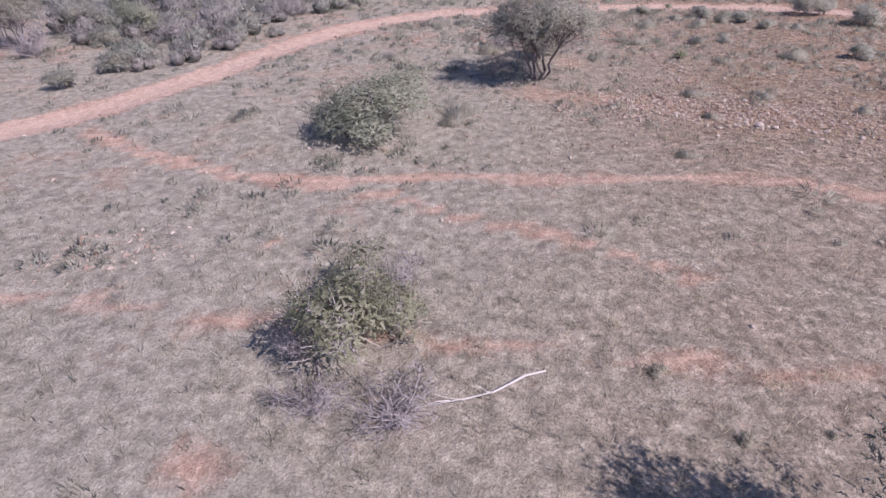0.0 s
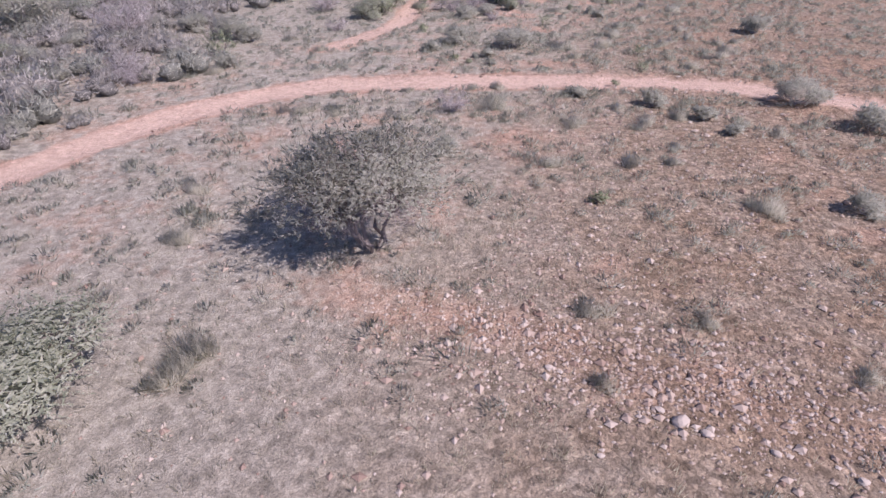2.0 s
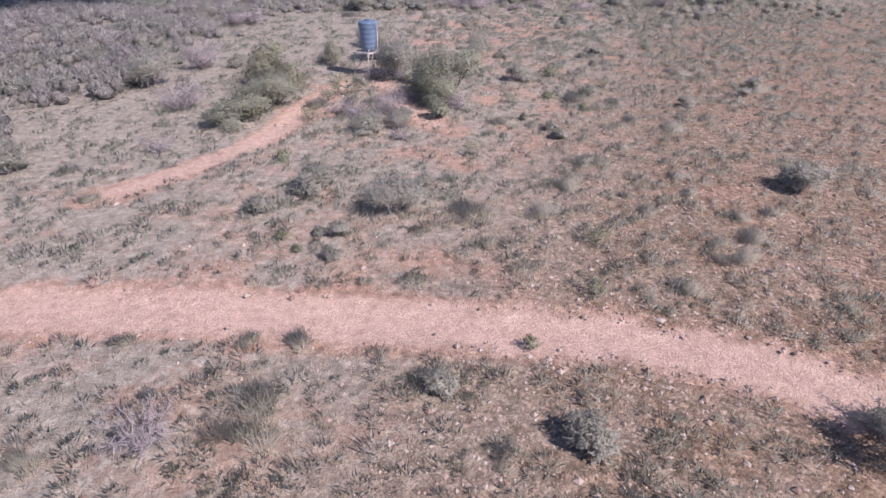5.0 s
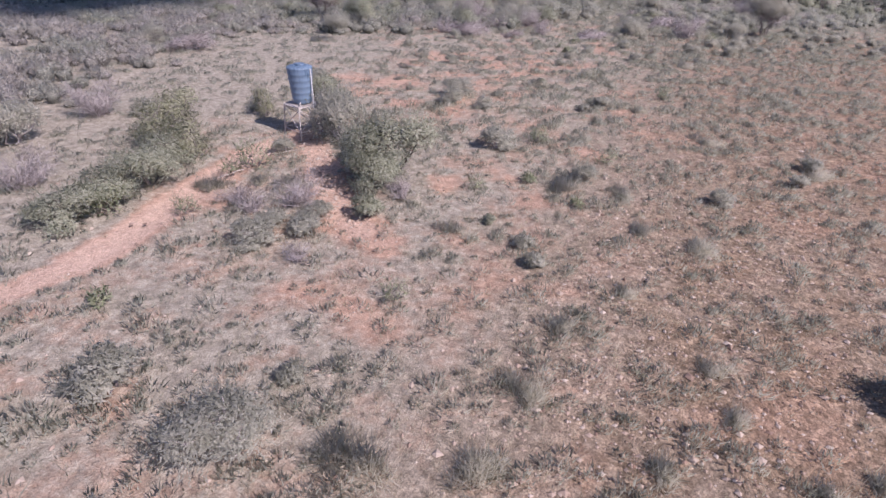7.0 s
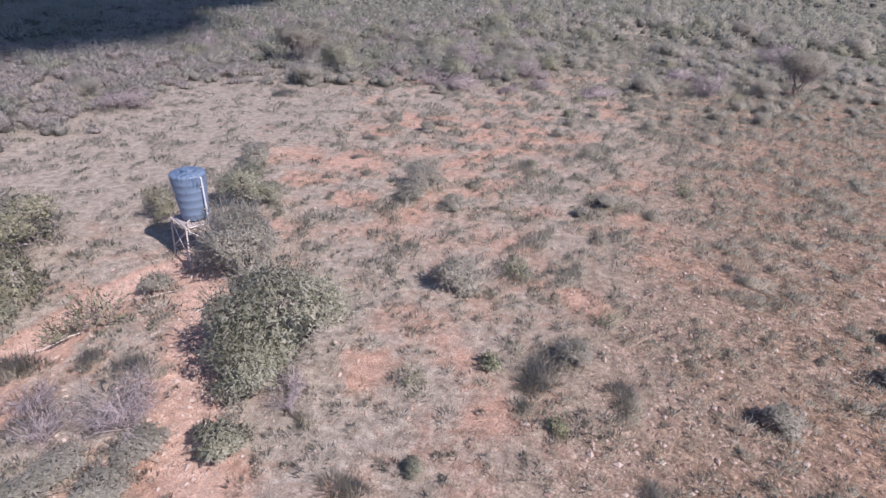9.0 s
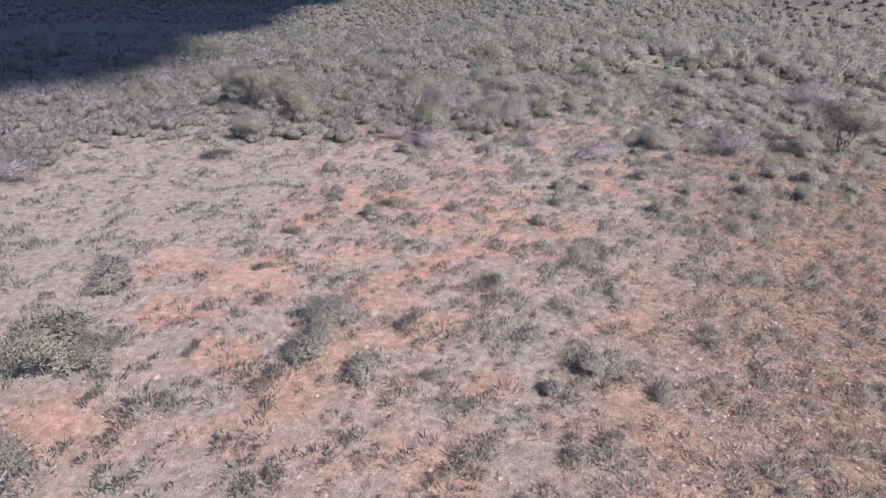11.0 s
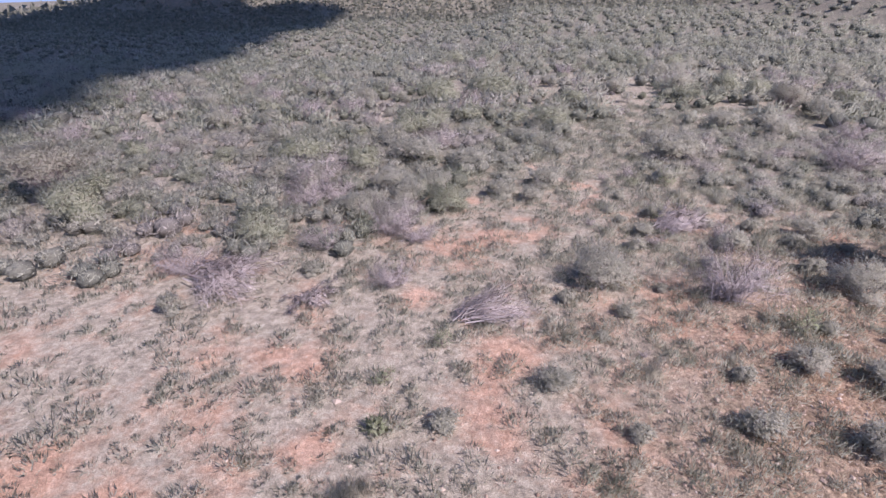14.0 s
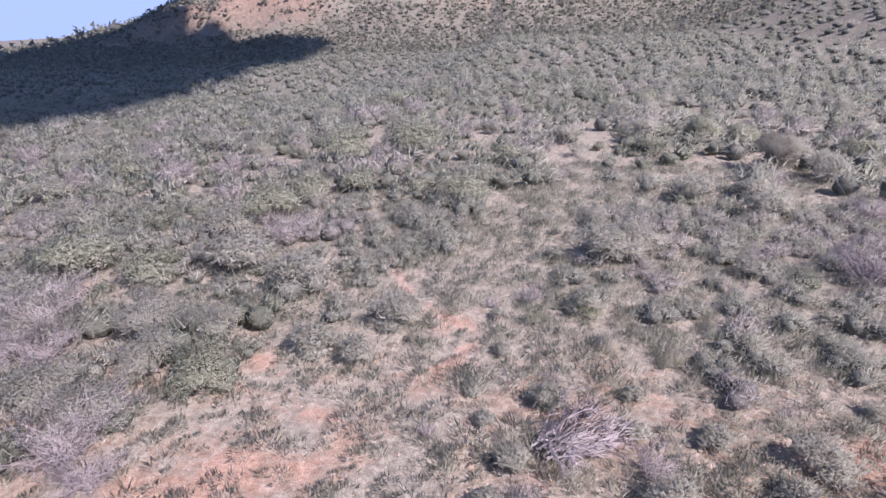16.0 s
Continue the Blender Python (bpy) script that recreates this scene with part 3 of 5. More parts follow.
GREEN_BUSHES_a = [(4.8, 27.4, 2.0, 1.4), (-2.6, 18.4, 4.7, 1.9), (-18.1, 35.3, 2.72, 1.96), (0.9, 54.3, 2.9, 1.4), (1.5, 55.9, 2.4, 1.4), (11.5, 56.2, 1.39, 1.0), (16.1, 56.3, 0.57, 0.41), (11.3, 58.2, 2.3, 1.8), (2.1, 58.0, 3.2, 1.7), (11.7, 60.0, 4.4, 3.0), (1.6, 60.0, 2.8, 1.6), (6.1, 70.1, 2.77, 1.99), (7.1, 70.4, 1.56, 1.12), (13.1, 102.2, 2.9, 2.09), (1.3, 103.9, 4.41, 3.18)]
GREEN_BUSHES_b = [(49.9, 148.9, 3.74, 2.69)]
CREST_BUSHES = [(9.7, 117.0, 5.2, 2.3), (16.5, 142.0, 6.4, 2.8), (22.6, 145.5, 6.4, 2.8), (29.1, 129.0, 4.1, 2.2), (18.2, 129.0, 3.8, 2.0), (16.6, 125.5, 5.0, 2.2), (14.8, 116.0, 3.6, 1.9), (22.3, 107.8, 2.6, 1.6)]
GREEN_BUSHES = GREEN_BUSHES_a + GREEN_BUSHES_b + CREST_BUSHES
GREY_SHRUBS_a = [(-17.1, 24.9, 1.52, 0.94), (19.2, 25.5, 1.2, 0.75), (-15.9, 27.5, 1.92, 1.19), (6.3, 30.5, 1.3, 0.81), (17.9, 31.7, 0.79, 0.49), (23.6, 31.9, 1.79, 1.11), (-19.1, 32.7, 1.92, 1.19), (-11.6, 32.7, 1.41, 0.87), (17.4, 33.3, 1.02, 0.63), (15.8, 35.1, 1.12, 0.7), (23.2, 35.1, 1.19, 0.74), (22.1, 35.1, 2.3, 1.4), (12.7, 36.5, 0.87, 0.54), (-22.5, 36.7, 2.82, 1.75), (-13.9, 40.0, 1.48, 0.92), (9.0, 41.9, 0.65, 0.4), (-5.8, 42.2, 1.6, 0.99), (8.2, 43.4, 0.49, 0.3), (8.9, 43.5, 0.86, 0.53), (5.6, 45.0, 1.1, 0.68), (10.7, 45.6, 2.7, 1.2), (7.1, 46.9, 1.85, 1.14)]
GREY_SHRUBS_b = [(11.4, 47.5, 0.78, 0.48), (26.2, 47.9, 2.0, 1.24), (-6.1, 48.1, 1.68, 1.04), (-7.1, 48.6, 2.56, 1.59), (-10.9, 51.3, 2.34, 1.45), (-23.3, 52.6, 5.94, 3.2), (17.6, 53.4, 0.86, 0.53), (8.0, 53.8, 1.9, 0.9), (17.3, 54.6, 0.8, 0.5), (9.5, 54.7, 1.6, 0.8), (8.1, 55.2, 1.5, 0.6), (9.6, 56.0, 1.5, 0.6), (25.4, 58.9, 1.16, 0.72), (20.2, 60.9, 1.2, 0.7), (29.5, 61.2, 0.92, 0.57), (-7.1, 62.1, 3.57, 2.21), (6.1, 62.6, 1.28, 0.79), (31.0, 63.2, 1.2, 0.75), (8.7, 64.0, 3.2, 2.6), (16.4, 64.4, 1.98, 1.23), (8.0, 65.5, 2.4, 2.7), (-3.4, 67.0, 1.56, 0.97)]
GREY_SHRUBS_c = [(2.5, 69.3, 1.59, 0.98), (15.6, 71.3, 1.28, 0.79), (21.6, 71.5, 0.75, 0.46), (13.6, 72.1, 1.78, 1.1), (23.0, 72.8, 1.11, 0.69), (13.8, 73.8, 2.31, 1.43), (4.4, 75.0, 2.09, 1.3), (12.8, 83.7, 1.26, 0.78), (21.5, 84.4, 0.92, 0.57), (10.3, 85.8, 1.27, 0.79), (28.1, 87.3, 1.19, 0.74), (-14.3, 87.8, 2.72, 1.68), (24.7, 90.2, 1.01, 0.62), (8.4, 90.3, 1.01, 0.63), (38.9, 93.8, 1.71, 1.06), (12.4, 95.2, 1.2, 1.0), (0.4, 97.0, 3.23, 2.0), (17.1, 99.2, 1.18, 0.73), (30.4, 99.5, 2.88, 1.78), (41.1, 100.1, 2.61, 1.62), (30.0, 100.8, 1.34, 0.83), (13.3, 104.0, 1.72, 1.07)]
GREY_SHRUBS_d = [(37.1, 104.2, 1.86, 1.16), (41.6, 106.2, 1.82, 1.13), (44.1, 118.6, 1.84, 1.14), (37.8, 119.9, 2.83, 1.75), (49.3, 120.8, 1.66, 1.03), (39.1, 121.2, 2.77, 1.72)]
GREY_SHRUBS_e = [(39.7, 123.0, 1.56, 0.97), (44.9, 123.5, 1.55, 0.96), (37.5, 125.5, 2.02, 1.25), (47.8, 127.0, 3.02, 1.87), (35.2, 134.1, 1.9, 1.18), (54.7, 135.0, 3.58, 2.22), (37.0, 147.5, 3.24, 2.01)]
CREST_SHRUBS = [(21.1, 111.0, 2.5, 1.5), (25.3, 110.5, 2.1, 1.2), (27.3, 110.0, 1.5, 1.1), (28.2, 113.0, 2.6, 1.4), (19.0, 117.6, 4.6, 2.0), (22.9, 116.0, 3.4, 1.8), (18.1, 111.0, 3.2, 1.7), (17.4, 106.4, 3.0, 1.6), (19.7, 105.6, 3.0, 1.4), (19.7, 108.6, 2.6, 1.5), (12.5, 111.0, 3.8, 2.0), (36.0, 114.6, 2.0, 1.2), (37.3, 120.0, 3.2, 1.8), (34.2, 108.3, 1.4, 0.9)]
GREY_SHRUBS = CREST_SHRUBS + GREY_SHRUBS_a + GREY_SHRUBS_b + GREY_SHRUBS_c + GREY_SHRUBS_d + GREY_SHRUBS_e
GRASS_CLUMPS_a = [(4.6, 5.4, 0.35, 0.14), (6.0, 5.4, 0.22, 0.09), (3.7, 6.9, 0.4, 0.16), (7.6, 15.8, 0.7, 0.28), (15.2, 18.9, 0.7, 0.28), (9.7, 18.9, 0.7, 0.28), (0.3, 19.1, 1.07, 0.43), (0.5, 19.7, 1.46, 0.55), (-7.6, 20.2, 0.86, 0.34), (12.5, 20.7, 0.72, 0.29), (9.9, 21.2, 0.95, 0.38), (-2.7, 21.5, 1.11, 0.45), (-1.5, 24.9, 1.18, 0.47), (16.3, 26.0, 1.4, 0.55), (-2.3, 27.8, 1.34, 0.54), (2.3, 28.9, 1.43, 0.55), (13.4, 29.2, 1.21, 0.49), (14.7, 29.2, 0.78, 0.31), (10.0, 29.4, 1.43, 0.55), (15.3, 30.6, 0.74, 0.3), (19.7, 31.6, 0.91, 0.36), (4.7, 32.2, 1.11, 0.44)]
GRASS_CLUMPS_b = [(3.4, 32.4, 0.71, 0.29), (18.7, 32.6, 0.7, 0.28), (14.8, 33.0, 1.43, 0.55), (11.7, 33.0, 1.29, 0.51), (16.4, 33.6, 1.04, 0.42), (4.4, 34.2, 1.1, 0.44), (14.1, 34.7, 0.79, 0.32), (8.6, 35.0, 1.39, 0.55), (-0.3, 35.1, 1.52, 0.55), (1.4, 35.1, 1.16, 0.46), (8.4, 35.7, 1.51, 0.55), (4.6, 37.7, 0.71, 0.29), (7.7, 37.9, 0.76, 0.3), (9.0, 37.9, 0.94, 0.38), (19.6, 40.8, 1.05, 0.42), (-6.3, 41.5, 1.24, 0.5), (21.7, 42.4, 1.33, 0.53), (13.8, 43.0, 0.92, 0.37), (11.6, 43.8, 0.74, 0.3), (22.8, 43.9, 1.29, 0.52), (13.5, 45.1, 1.96, 0.55), (22.9, 45.4, 0.92, 0.37)]
GRASS_CLUMPS_c = [(-1.2, 45.6, 1.03, 0.41), (15.8, 45.6, 1.51, 0.55), (19.7, 45.6, 0.94, 0.38), (24.2, 45.7, 0.8, 0.32), (21.7, 47.2, 0.88, 0.35), (17.0, 47.8, 1.39, 0.55), (-3.4, 48.0, 1.12, 0.45), (21.8, 48.9, 0.98, 0.39), (18.2, 50.2, 1.05, 0.42), (20.3, 52.1, 0.86, 0.34), (23.1, 54.9, 1.65, 0.55), (14.9, 55.5, 1.55, 0.55), (21.9, 56.2, 1.15, 0.46), (13.0, 57.6, 0.66, 0.26), (4.6, 57.8, 1.88, 0.55), (18.7, 58.6, 0.68, 0.27), (7.9, 58.8, 1.42, 0.55), (6.6, 58.9, 1.2, 0.4), (21.6, 59.2, 1.51, 0.55), (19.7, 59.8, 2.11, 0.55), (30.7, 62.4, 1.65, 0.55), (20.9, 66.2, 1.06, 0.42)]
GRASS_CLUMPS_d = [(27.3, 66.6, 1.86, 0.55), (10.1, 69.4, 0.72, 0.29), (17.8, 71.7, 0.93, 0.37), (9.7, 71.7, 0.74, 0.3), (25.1, 71.9, 1.04, 0.41), (16.6, 74.4, 1.08, 0.43), (10.8, 75.0, 0.97, 0.39), (19.5, 77.3, 1.66, 0.55), (9.7, 77.6, 1.09, 0.44), (24.3, 77.9, 1.22, 0.49), (9.8, 81.0, 1.49, 0.55), (23.0, 81.4, 1.65, 0.55), (16.9, 85.2, 1.16, 0.47), (31.8, 85.4, 1.99, 0.55), (13.8, 85.4, 1.88, 0.55), (22.8, 87.3, 1.41, 0.55), (33.4, 87.5, 1.26, 0.51), (0.4, 91.6, 2.85, 0.55), (31.4, 93.5, 1.0, 0.4), (42.1, 110.1, 2.05, 0.55), (38.6, 111.2, 1.62, 0.55), (36.7, 112.1, 1.5, 0.55)]
GRASS_CLUMPS_e = [(40.7, 113.8, 1.79, 0.55)]
GRASS_CLUMPS = GRASS_CLUMPS_a + GRASS_CLUMPS_b + GRASS_CLUMPS_c + GRASS_CLUMPS_d + GRASS_CLUMPS_e
BARE_SHRUBS_a = [(-1.1, 9.4, 1.5, 0.9), (-1.0, 5.95, 1.8, 0.75), (-2.4, 6.3, 1.4, 0.6), (-2.9, 7.5, 1.0, 0.9), (3.1, 29.3, 1.49, 0.9), (-22.2, 30.8, 2.72, 1.63), (6.7, 34.8, 1.75, 1.05), (-9.9, 39.7, 2.91, 1.75), (-15.2, 50.3, 4.53, 2.72), (-0.9, 50.6, 1.5, 0.9), (9.9, 52.8, 1.22, 0.73), (7.1, 56.1, 1.69, 1.02), (8.7, 56.8, 2.35, 1.41), (6.0, 57.0, 1.5, 0.6), (-2.9, 57.3, 2.85, 1.71), (12.5, 57.9, 1.16, 0.7), (12.3, 58.7, 1.52, 0.91), (-22.2, 65.9, 5.18, 3.11), (-5.8, 66.7, 3.48, 2.09), (21.1, 98.6, 2.24, 1.34), (11.0, 98.7, 2.6, 1.5), (35.5, 99.1, 3.93, 2.36), (16.7, 101.9, 2.41, 1.45)]
BARE_SHRUBS_b = [(21.3, 103.4, 2.4, 1.1), (19.8, 104.3, 3.31, 1.99), (37.0, 105.6, 1.68, 1.01), (20.3, 105.8, 2.32, 1.39), (13.5, 107.7, 3.03, 1.82), (15.1, 108.8, 3.2, 1.5), (13.2, 110.9, 4.38, 2.63), (33.7, 115.4, 1.5, 0.9), (49.0, 118.1, 4.59, 2.75), (53.1, 126.8, 2.93, 1.76), (20.6, 134.4, 3.54, 2.12)]
BARE_SHRUBS = BARE_SHRUBS_a + BARE_SHRUBS_b
BRUSH_PILES_a = [(-15.3, 33.4, 2.31, 1.04), (-9.6, 84.8, 3.86, 1.74), (25.6, 96.6, 2.8, 1.1), (18.1, 96.6, 1.77, 0.8), (13.6, 97.9, 4.3, 1.5), (35.0, 106.4, 2.5, 1.3)]
BRUSH_PILES = BRUSH_PILES_a
WEEDS_a = [(11.3, 26.5, 0.55, 0.27), (14.9, 38.1, 0.41, 0.21), (16.8, 40.4, 0.83, 0.42), (7.8, 42.3, 0.4, 0.2), (7.0, 43.0, 0.48, 0.24), (17.5, 43.4, 0.82, 0.41), (-7.0, 44.8, 2.01, 1.0), (5.0, 50.0, 0.73, 0.36), (13.3, 51.1, 0.93, 0.47), (1.9, 55.3, 1.6, 0.8), (4.7, 55.7, 1.08, 0.54), (19.5, 58.0, 0.57, 0.29), (15.5, 59.2, 0.88, 0.44), (4.8, 59.6, 1.13, 0.56), (17.8, 60.2, 0.74, 0.37), (5.4, 60.5, 1.75, 0.88), (21.5, 62.9, 0.92, 0.46), (18.5, 65.5, 1.15, 0.57), (27.1, 75.0, 1.04, 0.52), (19.6, 78.0, 0.59, 0.3), (22.7, 89.7, 0.76, 0.38), (22.3, 92.0, 0.84, 0.42)]
WEEDS_b = [(24.0, 94.4, 0.92, 0.46), (37.5, 97.1, 1.36, 0.68), (34.2, 108.0, 1.08, 0.54), (33.8, 113.3, 0.93, 0.46), (36.0, 113.9, 1.39, 0.7)]
WEEDS = WEEDS_a + WEEDS_b
OLIVE_BUSHES_a = [(-2.0, 7.6, 2.21, 1.77), (-1.0, 8.1, 1.5, 1.3), (-1.9, 8.9, 1.7, 1.3), (2.2, 61.2, 2.2, 2.0), (10.4, 60.2, 1.9, 1.9), (3.3, 67.9, 1.3, 1.8), (-0.2, 62.8, 2.82, 2.26), (-0.5, 65.1, 2.83, 2.27)]
OLIVE_BUSHES = OLIVE_BUSHES_a
TAKEN = []


def green(x, y, w, h):
    TAKEN.append((x, y, w))
    plant("green_bush", lambda s, seed: leafy_bush("green_bush", seed, s[0], s[1], int((60 + 85 * s[0]) * s[2]), 22, (0.045 + 0.007 * s[0]) / math.sqrt(s[2]), GREEN, fill=int(1600 * s[0] * s[2]), lit=0.1), lod(y, (1.0, 0.75), (2.3, 1.7), (4.2, 2.7)), x, y, w, h,
          big(w, "small dense olive-green bush on stony reddish soil", "large rounded olive-green bush with spiky leafy shoots", 2.0), "bush", "green bushes")


def grey(x, y, w, h):
    TAKEN.append((x, y, w))
    plant("grey_shrub", lambda s, seed: leafy_bush("grey_shrub", seed, s[0], s[1], int((60 + 76 * s[0]) * s[2]), 16, (0.052 + 0.012 * s[0]) / math.sqrt(s[2]), GREY, 0.6, 0.03, 5, 0.2, TWIG, fill=int((640 if s[0] < 2 else 1500) * s[0] * s[2]), lit=0.7), lod(y, (0.8, 0.5), (1.6, 1.0), (3.0, 1.9)), x, y, w, h * (0.85 if w < 2.5 else 1.0),
          big(w, "low grey-green shrub among dry grass", "rounded silvery grey-green shrub on dry ground", 1.5), "shrub", "grey shrubs")


def olive(x, y, w, h):
    TAKEN.append((x, y, w))
    plant("yellow_green_bush", lambda s, seed: leafy_bush("yellow_green_bush", seed, s[0], s[1], 380, 14, 0.06, YELLOW, 0.5, 0.05, 6, 0.2, TWIG, 18, 900), [(2.4, 1.9)], x, y, w, h,
          "yellow-green bush with bleached dead branches sticking out", "bush", "yellow-green bushes", 2)


def bare(x, y, w, h):
    TAKEN.append((x, y, w))
    plant("leafless_shrub", lambda s, seed: bare_bush("leafless_shrub", seed, s[0], s[1], int(16 + 9 * s[0])), [(1.4, 0.85), (3.0, 1.8)], x, y, w, h,
          big(w, "small leafless grey-brown twiggy shrub", "wide leafless grey-purple thicket of thin twigs"), "shrub", "leafless shrubs")


def brush(x, y, w, h):
    TAKEN.append((x, y, w))
    plant("brush_pile", lambda s, seed: brush_pile("brush_pile", seed, s[0], s[1], int(12 + 4 * s[0])), [(1.8, 0.7), (4.0, 1.4)], x, y, w, h,
          big(w, "small heap of cut grey thorn branches", "large heap of dead grey branches lying fanned out"), "brush pile", "brush piles", 2, turn=R.uniform(-40, 40))


def tuft(x, y, w, h):
    TAKEN.append((x, y, w))
    plant("grass_clump", lambda s, seed: clump("grass_clump", seed, s[0], s[1], int(420 * s[0] + 80)), [(0.5, 0.28), (1.0, 0.42), (1.7, 0.5)], x, y, 1.2 * w, 1.1 * h,
          big(w, "small grey-brown dry grass clump", "broad grey-brown clump of dry grass", 1.0), "grass clump", "grass clumps")


def weed(x, y, w, h):
    TAKEN.append((x, y, w))
    plant("leafy_weed", lambda s, seed: leafy_bush("leafy_weed", seed, s[0], s[1], int(30 + 40 * s[0]), 9, 0.075, FRESH, 0.8, 0.02, 4, 0.3, fill=40), [(0.5, 0.25), (1.2, 0.5)], x, y, w, h,
          big(w, "small fresh green weed on bare soil", "spreading green weeds beside bare trodden soil", 0.9), "weed", "green weeds")


def thorn(x, y, w, h, label):
    TAKEN.append((x, y, w))
    plant("thorn_tree", lambda s, seed: thorn_tree("thorn_tree", seed, s[0], s[1], 3000, 10, 0.085), [(3.8, 3.2)], x, y, w, h, label, "tree", "thorn trees", 2)


for spots, put in ((GREEN_BUSHES, green), (GREY_SHRUBS, grey), (OLIVE_BUSHES, olive), (BARE_SHRUBS, bare), (BRUSH_PILES, brush), (GRASS_CLUMPS, tuft), (WEEDS, weed)):
    for spot in spots:
        put(*spot)
thorn(4.3, 24.0, 4.7, 3.2, "thorn tree with dark forked stems above stony soil")
thorn(-24.1, 32.8, 3.4, 2.8, "dark thorn tree in scrub beyond the dirt track")
thorn(44.6, 102.0, 4.6, 3.6, "thorn tree with bare dark stems and deep shade")
thorn(-4.2, 107.9, 5.6, 3.8, "flat-topped thorn tree at the edge of the thicket")
thorn(52.2, 137.8, 3.4, 2.8, "small thorn tree in open grassy scrub")
thorn(5.6, 2.4, 3.0, 3.0, "thorn tree with a broad shadow on dry grass")


# ---- the thicket ahead ----
def thicket_density(x, y):
    edge = 100 + 1.4 * min(15, max(0, x - 17)) - 13 * max(0, min(1, (x - 32) / 8)) - 0.4 * min(14, max(0, 12 - x))
    d = smooth(0, 16, y - edge) * 0.9
    d = max(d, 0.55 * float(smooth(-9, -22, x)) * float(smooth(34, 46, y)))
    d *= 1 - 0.5 * float(smooth(0.1, 0.6, waves(x, y, 22, 51)))
    return float(d)


made = 0
tries = random.Random(12)
while made < 320:
    x, y = tries.uniform(-60, 80), tries.uniform(34, 175)
    if abs(x - 33 * min(y, 93) / 93) > 25 + 0.62 * max(20, y - 60) or tries.random() > thicket_density(x, y) or float(bareness(x, y)) > 0.5:
        continue
    w = tries.choice((1.2, 1.6, 2.0, 2.4, 3.0, 3.8))
    if y < 60:
        w = min(w, 2.0)
    if any((x - a) ** 2 + (y - b) ** 2 < (0.42 * (w + c)) ** 2 for a, b, c in TAKEN):
        continue
    if x < 32 and 104 < y < 116 and tries.random() < 0.35:
        w *= 1.25
    q = tries.random()
    (green if q < 0.2 else grey if q < 0.64 else bare)(round(x, 2), round(y, 2), w, w * tries.uniform(0.55, 0.7))
    made += 1

made = 0
while made < 130:
    x, y = tries.uniform(24, 56), tries.uniform(90, 128)
    w = tries.choice((0.5, 0.6, 0.8, 0.8, 1.1, 1.5))
    if x < 27 + 0.2 * (y - 90) or float(bareness(x, y)) > 0.4 or any((x - a) ** 2 + (y - b) ** 2 < (0.42 * (w + c)) ** 2 for a, b, c in TAKEN):
        continue
    (bare if tries.random() < 0.2 else grey)(round(x, 2), round(y, 2), w, w * tries.uniform(0.5, 0.7))
    made += 1


# ---- far woods ----
def dome(sides):
    """A broad flat-topped crown, drawn in below."""
    a = np.arange(sides) * 2 * math.pi / sides
    rings = ((0.5, 0.03), (0.9, 0.30), (1.0, 0.55), (0.74, 0.85))
    v = [(q * math.cos(b + 0.4 * i), q * math.sin(b + 0.4 * i), u) for i, (q, u) in enumerate(rings) for b in a] + [(0, 0, 1.0)]
    f = []
    for i in range(3):
        for j in range(sides):
            p, q = i * sides + j, i * sides + (j + 1) % sides
            f += [(p, q, q + sides), (p, q + sides, p + sides)]
    f += [(3 * sides + j, 3 * sides + (j + 1) % sides, 4 * sides) for j in range(sides)]
    return np.array(v), np.array(f)


